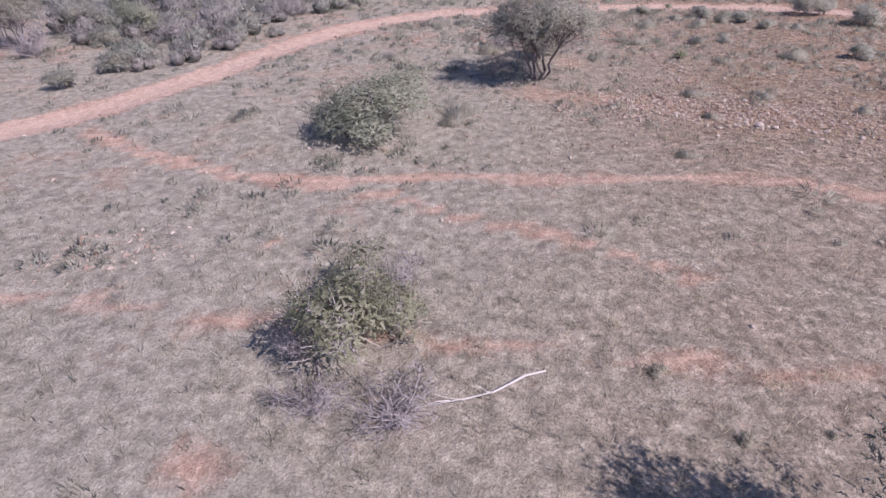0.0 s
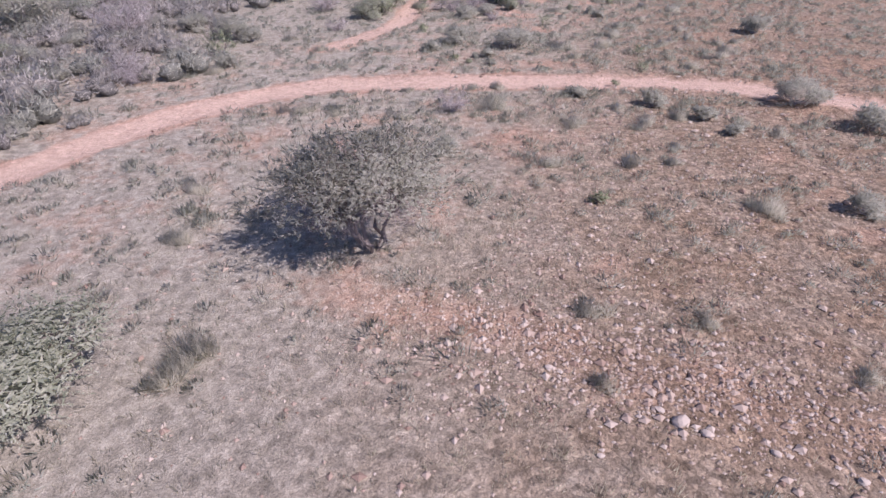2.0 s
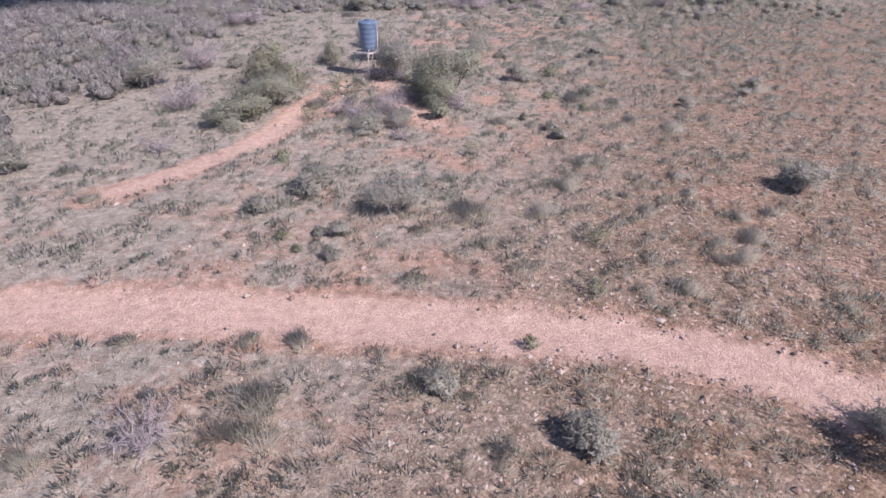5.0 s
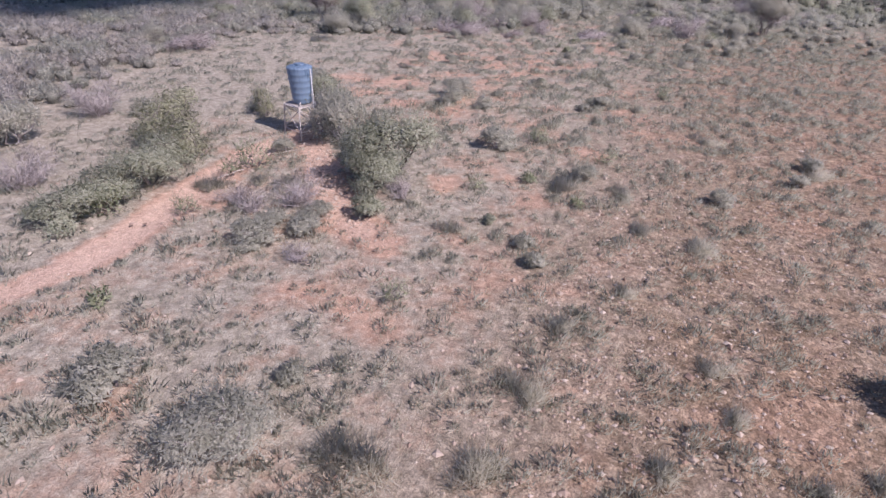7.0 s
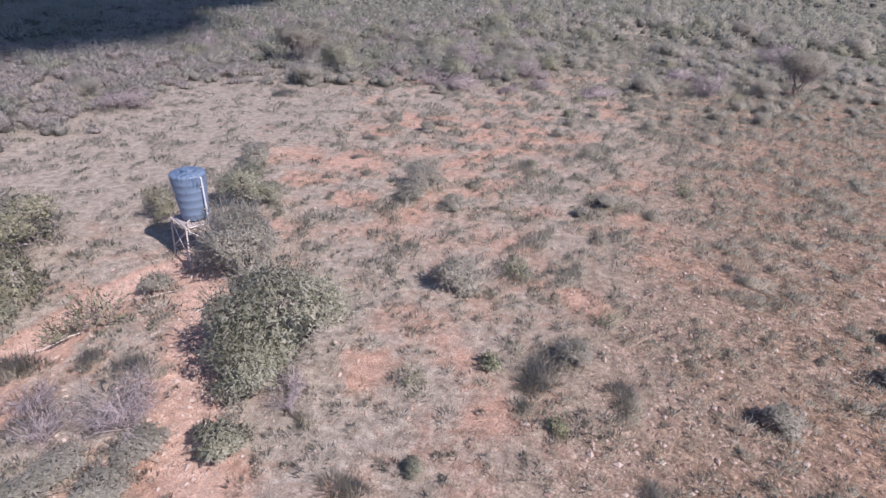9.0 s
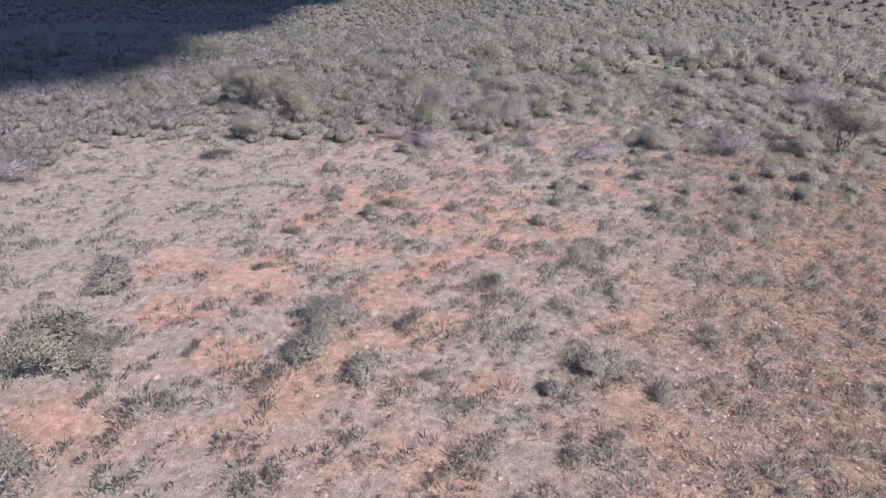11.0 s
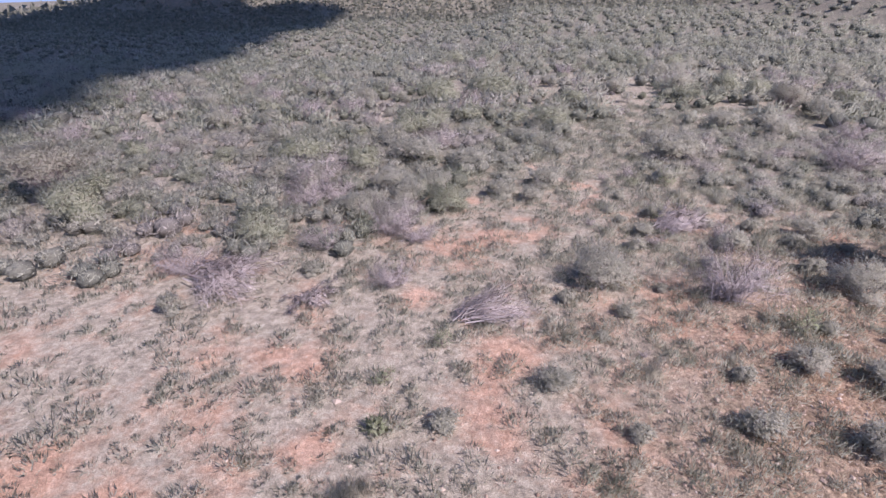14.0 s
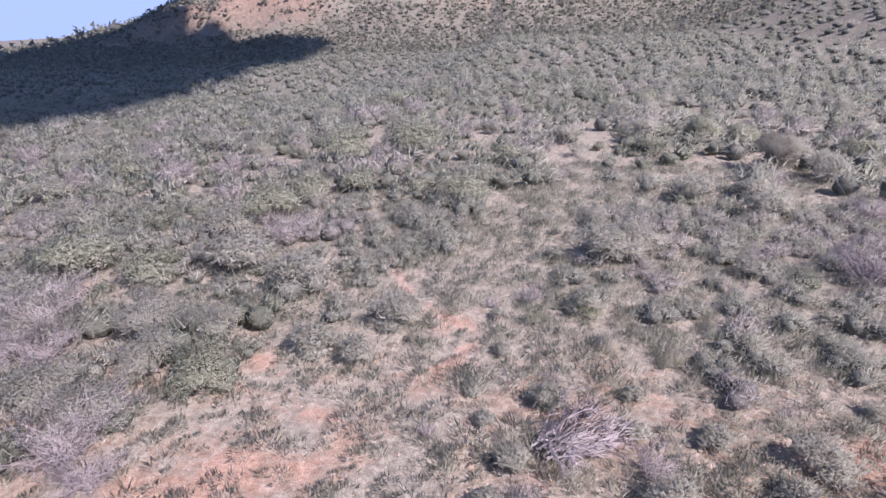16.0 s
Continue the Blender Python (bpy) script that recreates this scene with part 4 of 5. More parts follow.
def far_woods():
    r = np.random.RandomState(3)
    # name, label, tries, most, lobes, sides of the inner mass, twigs on a bush, their length and width
    for name, label, n, most, k, sides, per, long, thick in (
            ("thicket", "head-high grey-green thorn scrub growing close together", 24000, 1500, 3, 6, 380, 0.19, 0.036),
            ("farther_thicket", "grey-green thorn scrub closing over the plain", 60000, 3100, 2, 5, 130, 0.23, 0.075),
            ("far_woods", "dense grey-green thorn bush covering the distant plain", 60000, 7000, 1, 5, 36, 0.22, 0.14)):
        if name == "thicket":
            x, y = r.uniform(-40, 60, n), r.uniform(24, 128, n)
            keep = (x > 8 - 0.85 * y) & (x < 0.62 * y + 2)
        elif name == "farther_thicket":
            x, y = r.uniform(-150, 130, n), r.uniform(80, 215, n)
            keep = ((y > 127) | (x < -39) | (x > 59)) & (x > 26 - 0.85 * y) & (x < 0.62 * y + 2)
        else:
            az = np.radians(r.uniform(-40, 60, n))
            d = 100 + 500 * r.uniform(0, 1, n) ** 0.62
            x, y = 33 - np.sin(az) * d, 93 + np.cos(az) * d
            keep = (y > 213) | (x < 26 - 0.85 * y) | (x > 0.62 * y + 2)
        edge = 99.0 + 1.4 * np.clip(x - 17, 0, 15) - 13 * np.clip((x - 32) / 8, 0, 1) - 0.4 * np.clip(12 - x, 0, 14)
        dens = np.maximum(smooth(0, 8, y - edge), 0.45 * smooth(-7, -13, x) * smooth(24, 30, y) * (off_line(x, y, MAIN) > 2.4))
        dens = dens * np.where((x > 30) & (y < 150), 0.55, 1.0)
        dens = dens * smooth(2.0, 5.0, off_line(x, y, TONGUE))
        keep &= r.uniform(0, 1, n) < dens * (0.85 + 0.5 * waves(x, y, 24, 61))
        keep &= bareness(x, y) < 0.4
        x, y = x[keep][:4 * most], y[keep][:4 * most]
        w = r.uniform(1.4, 4.8, len(x)) if name == "thicket" else r.uniform(2.6, 7.2, len(x)) if name == "farther_thicket" else r.uniform(4.5, 10.0, len(x))
        w = np.where((x > 30) & (y < 130), np.minimum(w, 2.4), w)
        # crowns meet but do not stand in one another
        got = np.zeros((most, 3))
        n = 0
        for p in zip(x, y, w):
            if n < most and not (np.hypot(got[:n, 0] - p[0], got[:n, 1] - p[1]) < 0.28 * (got[:n, 2] + p[2])).any():
                got[n] = p
                n += 1
        x, y, w = got[:n].T
        h = np.minimum(w * r.uniform(0.34, 0.5, n), 2.5)
        z = land(x, y)
        ang = r.uniform(0, 6.283, (n, 1)) + np.arange(k) * 6.283 / k + r.normal(0, 0.3, (n, k))
        ho = np.stack([np.cos(ang), np.sin(ang)], -1) * (r.uniform(0.10, 0.25, (n, k)) * w[:, None] * (0.3 if k == 1 else 1.0))[:, :, None]
        hr = r.uniform(0.24, 0.36, (n, k)) * w[:, None] * (1.25 if k == 1 else 1.0)
        hz = h[:, None] * r.uniform(0.7, 1.0, (n, k))
        pick = r.randint(0, k, (n, per))
        row = np.arange(n)[:, None]
        a = r.uniform(0, 6.283, (n, per))
        up = r.uniform(-0.25, 1.0, (n, per))
        deep = r.uniform(0.5, 1.0, (n, per))
        q = np.sqrt(np.maximum(0, 1 - up ** 2))
        at = np.stack([x[:, None] + ho[row, pick, 0] + np.cos(a) * q * hr[row, pick] * deep, y[:, None] + ho[row, pick, 1] + np.sin(a) * q * hr[row, pick] * deep,
                       z[:, None] + hz[row, pick] * (0.40 + 0.46 * up * deep)], -1).reshape(-1, 3)
        at = at + r.normal(0, 0.13, at.shape) * hr[row, pick].reshape(-1, 1) * (1, 1, 0.7)
        face = np.stack([np.cos(a) * q, np.sin(a) * q, up + 0.2], -1).reshape(-1, 3)
        face /= np.linalg.norm(face, axis=1)[:, None]
        m = n * per
        way = face * 0.6 + (0, 0, 0.3) + r.normal(0, 0.5, (m, 3))
        ln = long * r.uniform(0.5, 1.2, m) * np.repeat(0.4 + 0.45 * w, per)
        v, f = blades(r, at, way, ln, thick * r.uniform(0.6, 1.3, m) * np.repeat(0.5 + 0.2 * w, per))
        me = quick_mesh(name, v, f, WOODS, False, (face + r.normal(0, 0.10, (m, 3))).repeat(3, 0))
        tone = np.clip((0.48 if name == "thicket" else 0.28 if name == "farther_thicket" else 0.2) + 0.3 * smooth(2, -10, x) * smooth(112, 100, y) + 0.3 * waves(x, y, 30, 91) + r.normal(0, 0.2, n), 0, 1).astype(np.float32)
        me.attributes.new("tone", "FLOAT", "POINT").data.foreach_set("value", tone.repeat(per * 3))
        top = tagged(new(name, me), label, "woodland", kind="stuff")
        # added solid domes inside the crowns, coloured dark as the shade between leaves
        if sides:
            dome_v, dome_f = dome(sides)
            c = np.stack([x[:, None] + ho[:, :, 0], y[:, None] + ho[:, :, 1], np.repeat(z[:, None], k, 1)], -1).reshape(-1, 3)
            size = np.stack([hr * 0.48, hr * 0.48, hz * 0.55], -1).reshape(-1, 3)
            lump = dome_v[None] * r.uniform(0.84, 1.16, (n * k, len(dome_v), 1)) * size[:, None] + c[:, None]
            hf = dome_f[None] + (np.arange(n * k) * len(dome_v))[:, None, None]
            hearts = quick_mesh(name, lump.reshape(-1, 3), hf.reshape(-1, 3), SHADE_HEART, True)
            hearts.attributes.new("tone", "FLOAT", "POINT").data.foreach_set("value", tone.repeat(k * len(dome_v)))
            tagged(new("shade_core", hearts), kind="stuff").parent = top
    # sparse bushes on the slopes
    n = 26000
    x, y = r.uniform(-400, 400, n), r.uniform(400, 800, n)
    w = r.uniform(2.5, 6, n)
    z = land(x, y)
    out = r.uniform(0, 1, n) < 0.3
    x, y = np.where(out, r.uniform(-1300, -350, n), x), np.where(out, r.uniform(350, 1500, n), y)
    w, z = np.where(out, w * 2.2, w), land(x, y)
    per = 5
    at = np.stack([x, y, z], -1).repeat(per, 0) + r.normal(0, 0.26, (n * per, 3)) * w.repeat(per)[:, None] + (0, 0, 0.9)
    ln = w.repeat(per) * r.uniform(0.3, 0.6, n * per)
    v, f = blades(r, at, r.normal(size=(n * per, 3)), ln, ln * 0.9)
    tagged(new("hillside_bushes", quick_mesh("hillside_bushes", v, f, FAR)), "scattered dark bushes on rocky hillsides", "woodland", kind="stuff")


far_woods()


# ---- grass, scrub and gravel ----
def lane(r, n, wide, y0=1.0, y1=150.0):
    y = r.uniform(y0, y1, n)
    x = 0.36 * np.minimum(y, 100) + r.normal(0, 1, n) * wide
    return x, y


def grass():
    r = np.random.RandomState(8)
    n = 62000
    x, y = lane(r, n, 12.0)
    out = r.uniform(0, 1, n) < 0.42
    x = np.where(out, 0.36 * np.minimum(y, 100) + r.uniform(-42, 42, n), x)
    b = bareness(x, y)
    lush = 0.5 + 0.5 * waves(x, y, 5, 71)
    keep = (r.uniform(0, 1, n) > b * 1.05) & (r.uniform(0, 1, n) < (0.3 + 0.7 * lush) * (1 - 0.7 * smooth(1, 11, x - 0.36 * y)) * (1 - 0.35 * smooth(45, 70, y)))
    x, y, lush = x[keep], y[keep], lush[keep]
    n, per = len(x), 11
    size = r.uniform(0.07, 0.17, n) * (0.8 + 0.6 * lush)
    a = r.uniform(0, 6.283, n * per)
    q = np.sqrt(r.uniform(0, 1, n * per))
    sz = size.repeat(per)
    at = np.stack([x.repeat(per) + np.cos(a) * q * sz * 0.75, y.repeat(per) + np.sin(a) * q * sz * 0.75, land(x, y).repeat(per) - 0.02], -1)
    tip = at + np.stack([np.cos(a) * q * 0.8, np.sin(a) * q * 0.8, np.full(n * per, 1.0)], -1) * (sz * r.uniform(0.6, 1.3, n * per))[:, None] + r.normal(0, 0.03, (n * per, 3))
    wide = np.stack([-np.sin(a), np.cos(a), 0 * a], -1) * r.uniform(0.005, 0.010, (n * per, 1))
    v = np.stack([at - wide, at + wide, tip], 1).reshape(-1, 3)
    face = np.stack([np.cos(a) * q * 0.5, np.sin(a) * q * 0.5, np.full(n * per, 1.0)], -1) + r.normal(0, 0.25, (n * per, 3))
    tagged(new("grass", quick_mesh("grass", v, np.arange(len(v)).reshape(-1, 3), GRASS, False, face.repeat(3, 0))), "short dry grey-yellow grass tufts over red soil", "grass", kind="stuff")


def scrub():
    r = np.random.RandomState(9)
    n = 80000
    x, y = lane(r, n, 12.0, 10, 140)
    out = r.uniform(0, 1, n) < 0.5
    x = np.where(out, 0.36 * np.minimum(y, 100) + r.uniform(-48, 36, n), x)
    keep = (r.uniform(0, 1, n) > bareness(x, y) * 1.25) & (r.uniform(0, 1, n) < 0.01 + 0.45 * smooth(16, 40, y) + 0.12 * smooth(0, 12, 0.3 * y - x) + 0.22 * smooth(24, 34, x) * smooth(78, 95, y) + 0.22 * waves(x, y, 9, 81) + 0.10 * smooth(2, 12, x - 0.36 * y) + 0.2 * smooth(58, 76, y)) & (r.uniform(0, 1, n) < 0.3 + 0.9 * smooth(-0.25, 0.4, waves(x, y, 4.2, 82)))
    keep &= off_line(x, y, MAIN) > 1.3
    x, y = x[keep][:19000], y[keep][:19000]
    n, per = len(x), 42
    w = r.uniform(0.25, 0.7, n) + 0.6 * r.uniform(0, 1, n) ** 3
    w = w * (1 + 0.3 * smooth(22, 30, x) * smooth(90, 102, y) + 0.2 * smooth(55, 75, y))
    h = w * r.uniform(0.28, 0.5, n)
    z = land(x, y)
    a, q = r.uniform(0, 6.283, (n, per)), np.sqrt(r.uniform(0, 1, (n, per)))
    dome_z = np.sqrt(1 - 0.9 * q * q)
    at = np.stack([x[:, None] + np.cos(a) * q * w[:, None] * 0.36, y[:, None] + np.sin(a) * q * w[:, None] * 0.36, z[:, None] + h[:, None] * 0.5 * dome_z * r.uniform(0.5, 1, (n, per))], -1).reshape(-1, 3)
    face = np.stack([np.cos(a) * q, np.sin(a) * q, 0.15 + 0.85 * dome_z], -1).reshape(-1, 3)
    way = face * 0.7 + (0, 0, 0.4) + r.normal(0, 0.32, (n * per, 3))
    ln = (0.05 + 0.16 * w).repeat(per) * r.uniform(0.6, 1.3, n * per)
    v, f = blades(r, at, way, ln, 0.013 + 0.10 * ln)
    tagged(new("low_scrub", quick_mesh("low_scrub", v, f, SCRUB, False, (face + r.normal(0, 0.15, (n * per, 3))).repeat(3, 0))), "low grey-green dwarf scrub between grass tufts", "scrub", kind="stuff")


ICO_V = np.array([(0.5, 0, 0), (-0.5, 0, 0), (0, 0.5, 0), (0, -0.5, 0), (0, 0, 0.5), (0, 0, -0.5)])
ICO_F = np.array([(0, 2, 4), (2, 1, 4), (1, 3, 4), (3, 0, 4), (2, 0, 5), (1, 2, 5), (3, 1, 5), (0, 3, 5)])


def gravel():
    r = np.random.RandomState(10)
    x1, y1 = lane(r, 15000, 11.0, 15, 108)
    u = r.uniform(0, 1, 3000)
    x2, y2 = 5.0 + 11 * u + r.normal(0, 1.5, 3000), 21.6 - 4.9 * u + r.normal(0, 1.0, 3000)
    u = r.uniform(0, 1, 900)
    x3, y3 = 7.2 + 4.2 * u + r.normal(0, 0.7, 900), 63.4 - 8.2 * u + r.normal(0, 0.7, 900)
    x4, y4 = np.append(r.normal(-8.5, 1.1, 160), r.normal(6.8, 1.4, 900)), np.append(r.normal(11.2, 0.6, 160), r.normal(58.2, 2.6, 900))
    y5 = r.uniform(18, 104, 26000)
    x5 = 0.36 * y5 - 1 + np.abs(r.normal(0, 10, 26000))
    x, y = np.concatenate([x1, x2, x3, x4, x5]), np.concatenate([y1, y2, y3, y4, y5])
    keep = off_line(x, y, MAIN) > 0.9 * r.uniform(0, 1, len(x)) ** 0.3
    x, y = x[keep], y[keep]
    n = len(x)
    s = np.clip(r.lognormal(-2.78, 0.5, n), 0.025, 0.24) * np.where(np.abs(y - 21.6 + 0.445 * (x - 5)) < 2.0, 1.05, 1.0)
    jitter = 1 + r.uniform(-0.28, 0.28, (n, len(ICO_V), 1))
    v = ICO_V[None] * jitter * (s[:, None] * np.stack([r.uniform(0.7, 1.4, n), r.uniform(0.7, 1.4, n), r.uniform(0.45, 0.8, n)], -1))[:, None]
    v = v + np.stack([x, y, land(x, y) + s * 0.12], -1)[:, None]
    f = ICO_F[None] + (np.arange(n) * len(ICO_V))[:, None, None]
    tagged(new("gravel", quick_mesh("gravel", v.reshape(-1, 3), f.reshape(-1, 3), STONE)), "loose pale and rust-coloured stones on red soil", "gravel", kind="stuff")


grass()
scrub()
gravel()


def stone(x, y, s, seed):
    r = np.random.RandomState(seed)
    bm = bmesh.new()
    bmesh.ops.create_icosphere(bm, subdivisions=2, radius=0.5)
    for p in bm.verts:
        k = 1 + 0.35 * noise.noise(p.co * 2.2 + Vector((seed, 0, 0)))
        p.co = Vector((p.co.x * k * s * 1.2, p.co.y * k * s * 0.9, p.co.z * k * s * 0.65))
    me = bpy.data.meshes.new("stone")
    bm.to_mesh(me)
    bm.free()
    me.materials.append(STONE)
    ob = new("stone", me)
    ob.matrix_basis = pose(x, y, float(land(x, y)) + 0.18 * s, 0, 0, r.uniform(0, 360))
    tagged(ob, "pale angular stone lying on dry soil", "stone", "loose stones")


STONES = [(10.9, 17.9, 0.42), (10.6, 18.2, 0.26), (11.3, 17.6, 0.3), (7.3, 19.9, 0.2), (8.6, 19.4, 0.22), (13.1, 26.3, 0.2), (14.1, 26.4, 0.2), (9.5, 30.7, 0.16), (12.4, 17.2, 0.22), (13.6, 16.6, 0.24), (-0.1, 12.3, 0.16), (0.1, 12.2, 0.12), (-7.4, 4.1, 0.2), (5.9, 7.9, 0.14), (9.2, 17.2, 0.18), (14.6, 16.1, 0.2)]
for k, (x, y, s) in enumerate(STONES):
    stone(x, y, 0.7 * s, k)


# ---- a bleached branch on the ground ----
def fallen_branch(x, y, turn, size, seed, label):
    r = np.random.RandomState(seed)
    top = new("fallen_branch")
    top.matrix_basis = pose(x, y, float(land(x, y)) + 0.04, 0, 0, turn) @ Matrix.Scale(size, 4)
    line = [(0, 0, 0.02), (0.35, 0.03, 0.05), (0.75, 0.11, 0.06), (1.1, 0.17, 0.10), (1.38, 0.34, 0.09), (1.68, 0.52, 0.10), (2.07, 0.66, 0.05)]
    part("limb", tube(line, (0.005, 0.009, 0.013, 0.017, 0.022, 0.024, 0.019), 6), PALE, top)
    for at, to in (((0.75, 0.10, 0.06), (0.05, 0.16, 0.12)), ((0.35, 0.05, 0.05), (-0.3, -0.08, 0.04)), ((1.1, 0.16, 0.09), (0.8, 0.28, 0.14))):
        part("side_branch", tube(bent(r, at, to, 4, 0.05), (0.014, 0.011, 0.008, 0.005), 5), PALE, top)
    tagged(top, label, "branch", "fallen branches")


fallen_branch(-0.36, 6.2, 0, 1.0, 2, "bleached pale dead branch lying on the grass")
fallen_branch(4.2, 58.7, 35, 0.75, 3, "pale dead stick lying beside the trodden way")
fallen_branch(4.6, 60.6, 60, 0.6, 4, "short dead stick at the edge of bare soil")
fallen_branch(5.6, 61.8, 15, 0.65, 5, "dry stick lying among green weeds")


# ---- water tank on its stand ----
def tank_materials():
    m, t, b = nodes_of("blue_tank_plastic", 0.42)
    co = t.nodes.new("ShaderNodeTexCoord").outputs["Object"]
    sep = t.nodes.new("ShaderNodeSeparateXYZ")
    t.links.new(co, sep.inputs[0])
    stretch = t.nodes.new("ShaderNodeMapping")
    stretch.inputs["Scale"].default_value = (5, 5, 0.7)
    t.links.new(co, stretch.inputs[0])
    streak = noise_node(t, 1.6, 5, stretch.outputs[0], 0.65)
    low = maths(t, "MULTIPLY_ADD", sep.outputs[2], -0.22)
    scale_line = maths(t, "ADD", streak, low)
    chalk = ramp(t, scale_line, [(0.48, 0.0), (0.66, 0.7)])
    base = ramp(t, noise_node(t, 3.0, 4, co), [(0.3, (0.035, 0.075, 0.125)), (0.7, (0.06, 0.115, 0.185))])
    t.links.new(mix(t, chalk, base, (0.23, 0.31, 0.40)), b.inputs[0])
    b.inputs["Specular IOR Level"].default_value = 0.4
    bump(t, b, streak, 0.15, 0.02)
    m2, t2, b2 = nodes_of("white_pipe_plastic", 0.5)
    n = noise_node(t2, 7, 4, t2.nodes.new("ShaderNodeTexCoord").outputs["Object"])
    t2.links.new(ramp(t2, n, [(0.3, (0.55, 0.55, 0.55)), (0.7, (0.78, 0.78, 0.78))]), b2.inputs[0])
    return m, m2


TANK, PIPE = tank_materials()
RUSTY = stained_material("weathered_pale_steel", [(0.25, (0.34, 0.27, 0.23)), (0.5, (0.58, 0.53, 0.49)), (0.8, (0.70, 0.67, 0.64))], 7, 0.6, 0.2)
DECK = stained_material("grey_weathered_board", [(0.2, (0.25, 0.21, 0.19)), (0.7, (0.5, 0.46, 0.43))], 8)


def lathe(profile, sides=48):
    a = np.arange(sides) * 2 * math.pi / sides
    p = np.asarray(profile, float)
    v = np.stack([p[:, :1] * np.cos(a), p[:, :1] * np.sin(a), np.repeat(p[:, 1:], sides, 1)], -1).reshape(-1, 3)
    i = np.arange((len(p) - 1) * sides)
    nxt = i // sides * sides + (i % sides + 1) % sides
    return v, np.stack([i, nxt, nxt + sides, i + sides], -1)


def box(cx, cy, cz, sx, sy, sz):
    v = np.array([(x, y, z) for z in (-0.5, 0.5) for y in (-0.5, 0.5) for x in (-0.5, 0.5)]) * (sx, sy, sz) + (cx, cy, cz)
    return v, np.array([(0, 2, 3, 1), (4, 5, 7, 6), (0, 1, 5, 4), (2, 6, 7, 3), (0, 4, 6, 2), (1, 3, 7, 5)])


def bar(a, b, thick):
    return tube([a, b], [thick * 0.7, thick * 0.7], 4)


CENTRE, DECK_Z = (6.42, 65.28), 1.56


def water_tank():
    top = new("water_tank")
    top.matrix_basis = pose(*CENTRE, float(land(*CENTRE)) + DECK_Z + 0.045)
    prof = [(0.001, 0.0), (0.40, 0.0), (0.455, 0.04), (0.475, 0.10)]
    for k in range(5):
        z, wide = 0.28 + 0.30 * k, 0.505 + 0.027 * k
        prof += [(wide - 0.012, z - 0.05), (wide + 0.004, z - 0.02), (wide + 0.006, z + 0.02), (wide + 0.002, z + 0.05)]
    prof += [(0.628, 1.70), (0.636, 1.74), (0.61, 1.79), (0.48, 1.84), (0.30, 1.87), (0.24, 1.88)]
    ob = part("body", lathe(prof), TANK, top)
    for q in ob.data.polygons:
        q.use_smooth = True
    part("lid", lathe([(0.245, 1.865), (0.255, 1.90), (0.24, 1.93), (0.12, 1.95), (0.001, 1.955)], 32), TANK, top, "screwed blue plastic lid")
    a = radians(-21)
    x, y = 0.665 * math.cos(a), 0.665 * math.sin(a)
    part("overflow_pipe", tube([(x * 0.9, y * 0.9, 1.72), (x, y, 1.70), (x, y, 1.2), (x, y, 0.5), (x, y, -0.2)], [0.032] * 5, 8), PIPE, top, "white plastic overflow pipe")
    for z in (1.35, 0.5):
        part("pipe_clip", box(x * 0.96, y * 0.96, z, 0.09, 0.09, 0.03), RUSTY, top)
    part("outlet", tube([(0.05, -0.55, 0.12), (0.08, -0.74, 0.12), (0.08, -0.76, -0.3)], [0.03, 0.03, 0.03], 8), RUSTY, top, "rusty outlet pipe")
    tagged(top, "blue plastic water tank with chalky streaks and white pipe", "water tank")


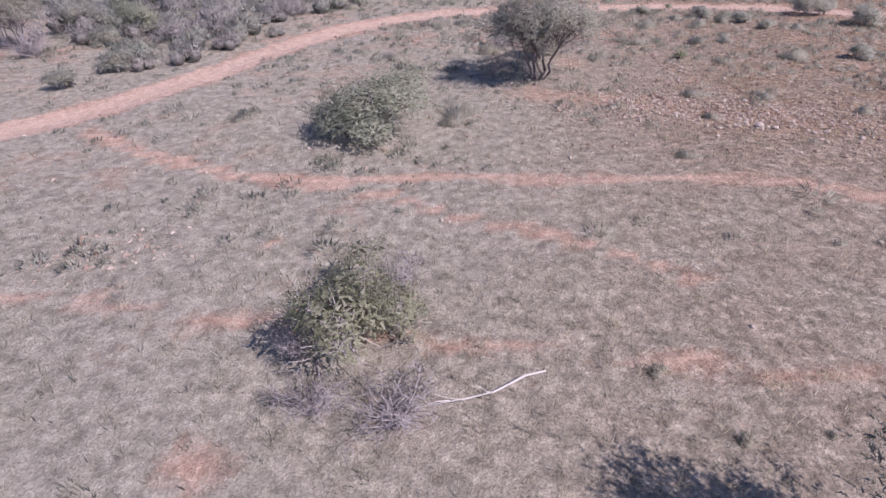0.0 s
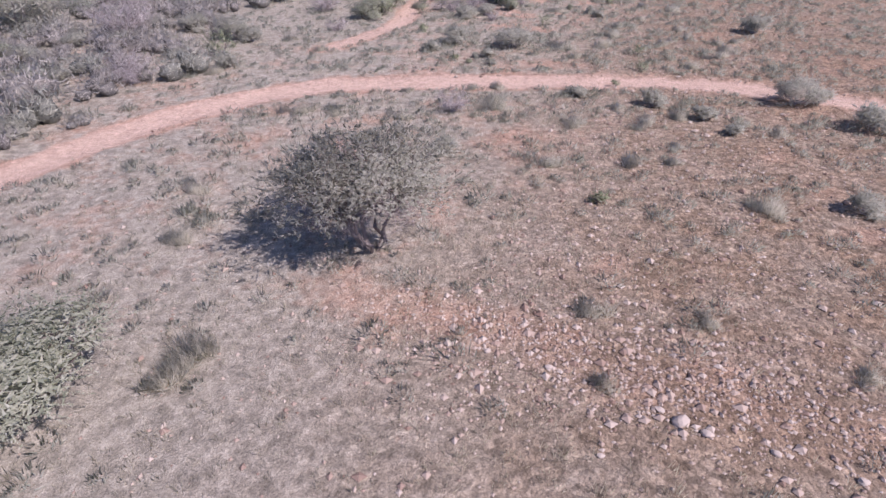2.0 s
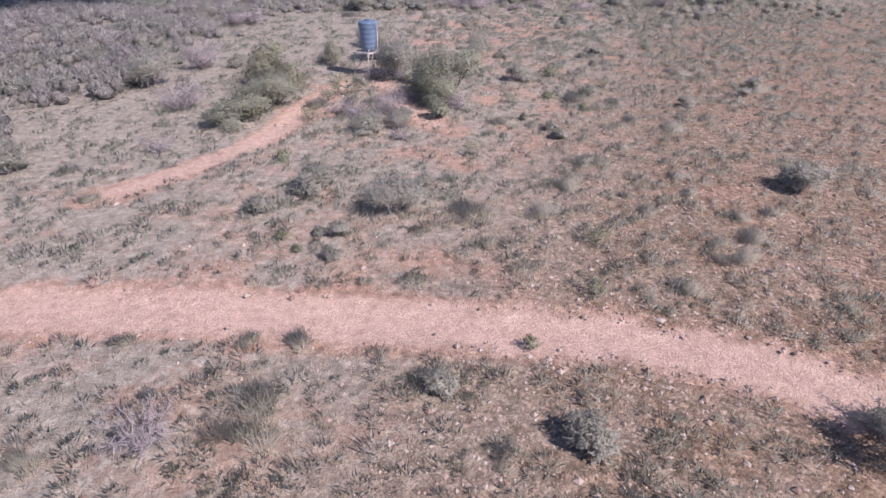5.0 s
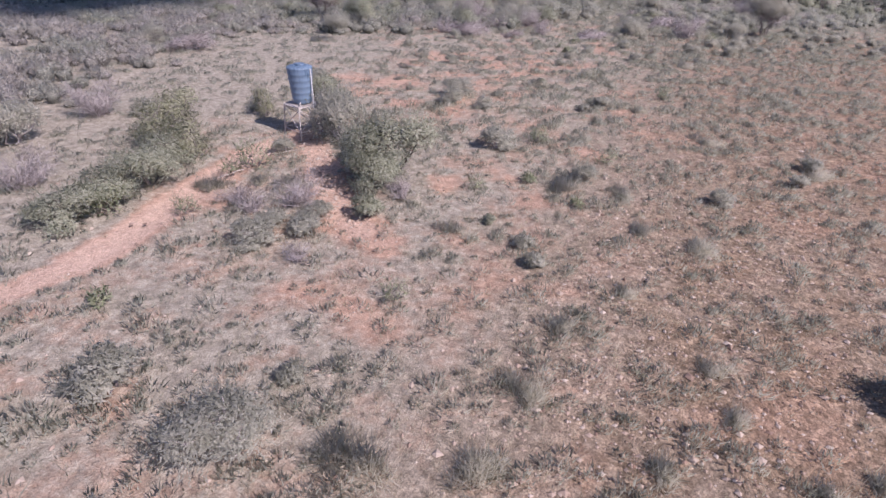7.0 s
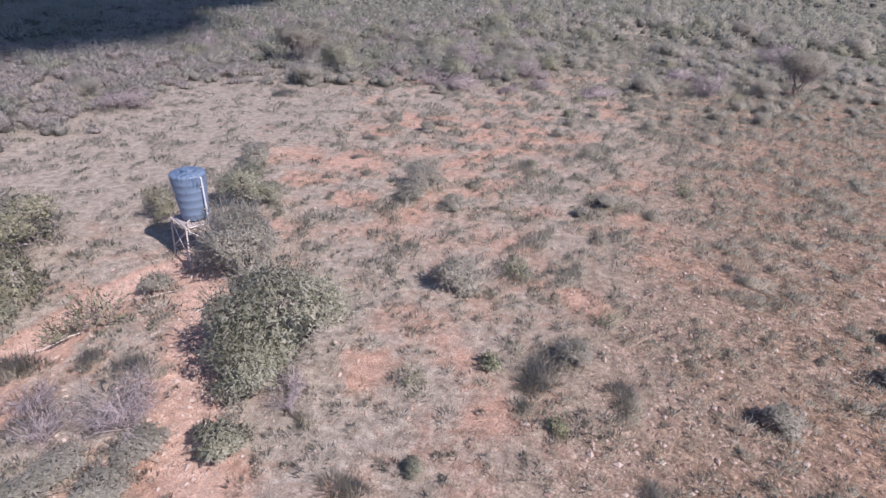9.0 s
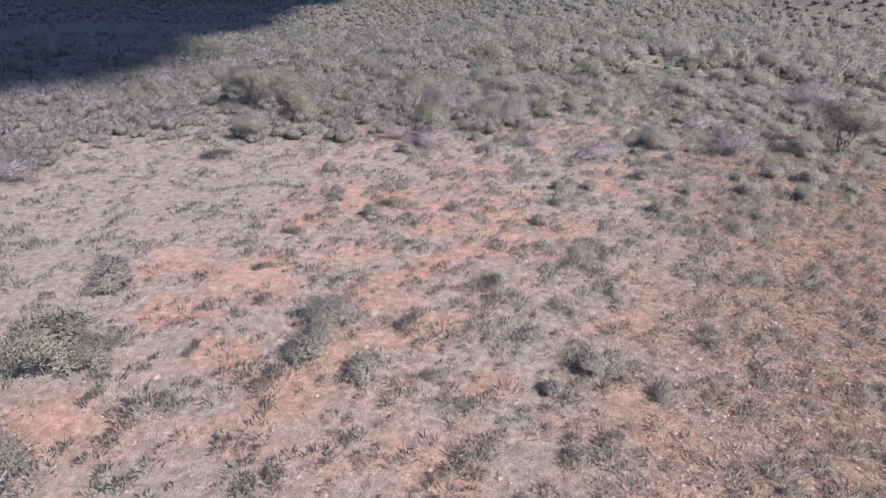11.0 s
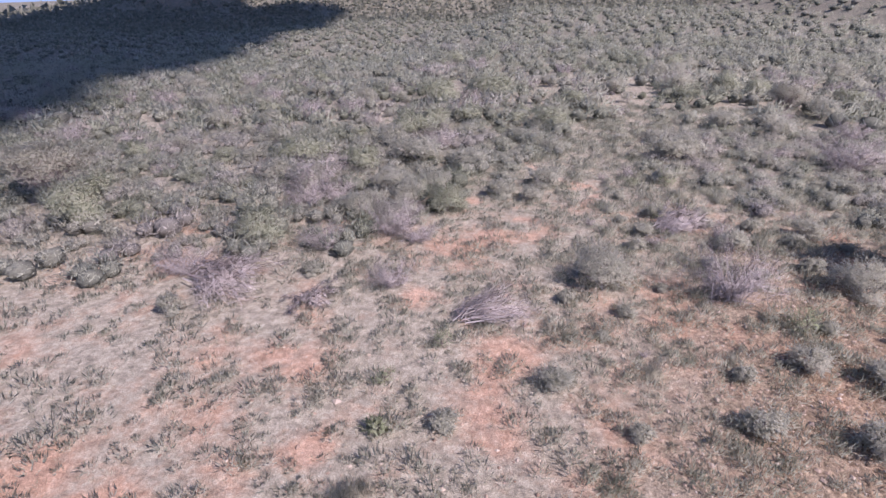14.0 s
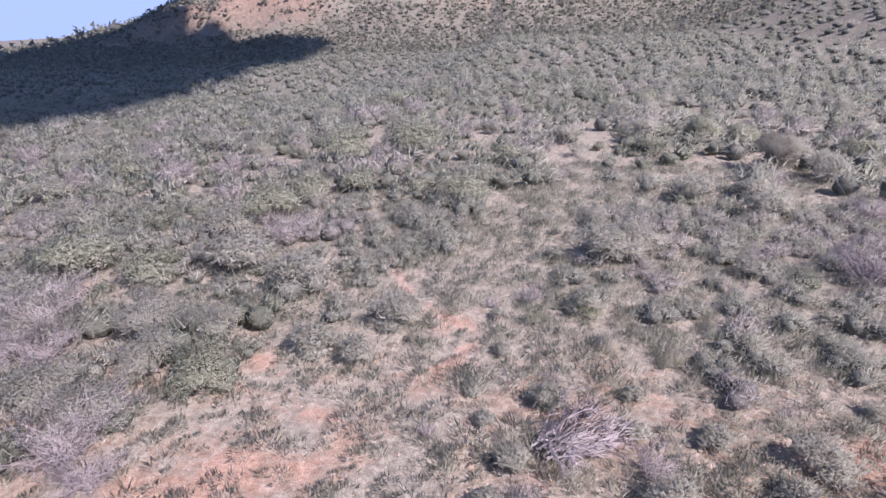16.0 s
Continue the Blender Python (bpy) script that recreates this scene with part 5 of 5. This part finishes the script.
def tank_stand():
    top = new("tank_stand")
    gz = float(land(*CENTRE))
    top.matrix_basis = pose(*CENTRE, gz)
    ups = [(0.03, -0.82), (0.92, 0.05), (0.0, 0.92), (-0.98, -0.05)]
    feet = [(0.06, -1.08), (1.12, 0.06), (0.02, 1.08), (-1.10, -0.12)]
    for (ux, uy), (fx, fy) in zip(ups, feet):
        part("leg", bar((fx, fy, -0.1), (ux, uy, DECK_Z - 0.02), 0.05), RUSTY, top)
    for k in range(4):
        a, b = ups[k], ups[(k + 1) % 4]
        c, d = feet[k], feet[(k + 1) % 4]
        part("deck_beam", bar((*a, DECK_Z - 0.05), (*b, DECK_Z - 0.05), 0.055), RUSTY, top)

        def at(u, f, s):
            return (f[0] + (u[0] - f[0]) * s, f[1] + (u[1] - f[1]) * s, s * DECK_Z)

        part("brace", bar(at(a, c, 0.22), at(b, d, 0.92), 0.03), RUSTY, top)
        part("brace", bar(at(b, d, 0.22), at(a, c, 0.92), 0.03), RUSTY, top)
        part("rail", bar(at(a, c, 0.2), at(b, d, 0.2), 0.03), RUSTY, top)
    turn = Matrix.Rotation(radians(45), 3, "Z")
    for k in range(9):
        v, f = box(-0.02, -0.56 + 0.145 * k, DECK_Z, 1.22, 0.115, 0.035)
        v = v @ np.array(turn).T
        part("deck_board", (v, f), DECK, top)
    tagged(top, "braced pale steel stand with a boarded deck", "tank stand")


tank_stand()
water_tank()


# ---- a cloud whose shadow lies over the valley ----
def cloud():
    r = np.random.RandomState(4)
    m, t, b = nodes_of("cloud_white", 1.0)
    b.inputs[0].default_value = (0.85, 0.85, 0.85, 1)
    bm = bmesh.new()
    high = 620.0
    shift = SUN_TO * (high / SUN_TO.z)
    for gx, gy, s in CLOUD_LUMPS:
        made_now = bmesh.ops.create_icosphere(bm, subdivisions=3, radius=s)["verts"]
        for p in made_now:
            k = 1 + 0.16 * noise.noise(p.co * (2.6 / s) + Vector((gx, gy, 0))) + 0.10 * noise.noise(p.co * (7 / s) + Vector((gy, gx, 0)))
            p.co = Vector((p.co.x * k, p.co.y * k, p.co.z * k * 0.45)) + Vector((gx + 10, gy, -6)) + shift
    me = bpy.data.meshes.new("cloud")
    bm.to_mesh(me)
    bm.free()
    me.materials.append(m)
    tagged(new("cloud", me), "white cumulus cloud high over the valley", "cloud")


CLOUD_LUMPS = [(-335, 585, 48), (-390, 545, 75), (-195, 450, 46), (-118, 135, 70), (-130, 205, 70), (-150, 285, 68), (-160, 376, 68), (-165, 440, 60), (-230, 180, 90), (-250, 290, 95), (-260, 400, 95), (-250, 455, 70), (-340, 330, 90), (-330, 420, 70), (-300, 505, 50), (-390, 420, 80)]
cloud()
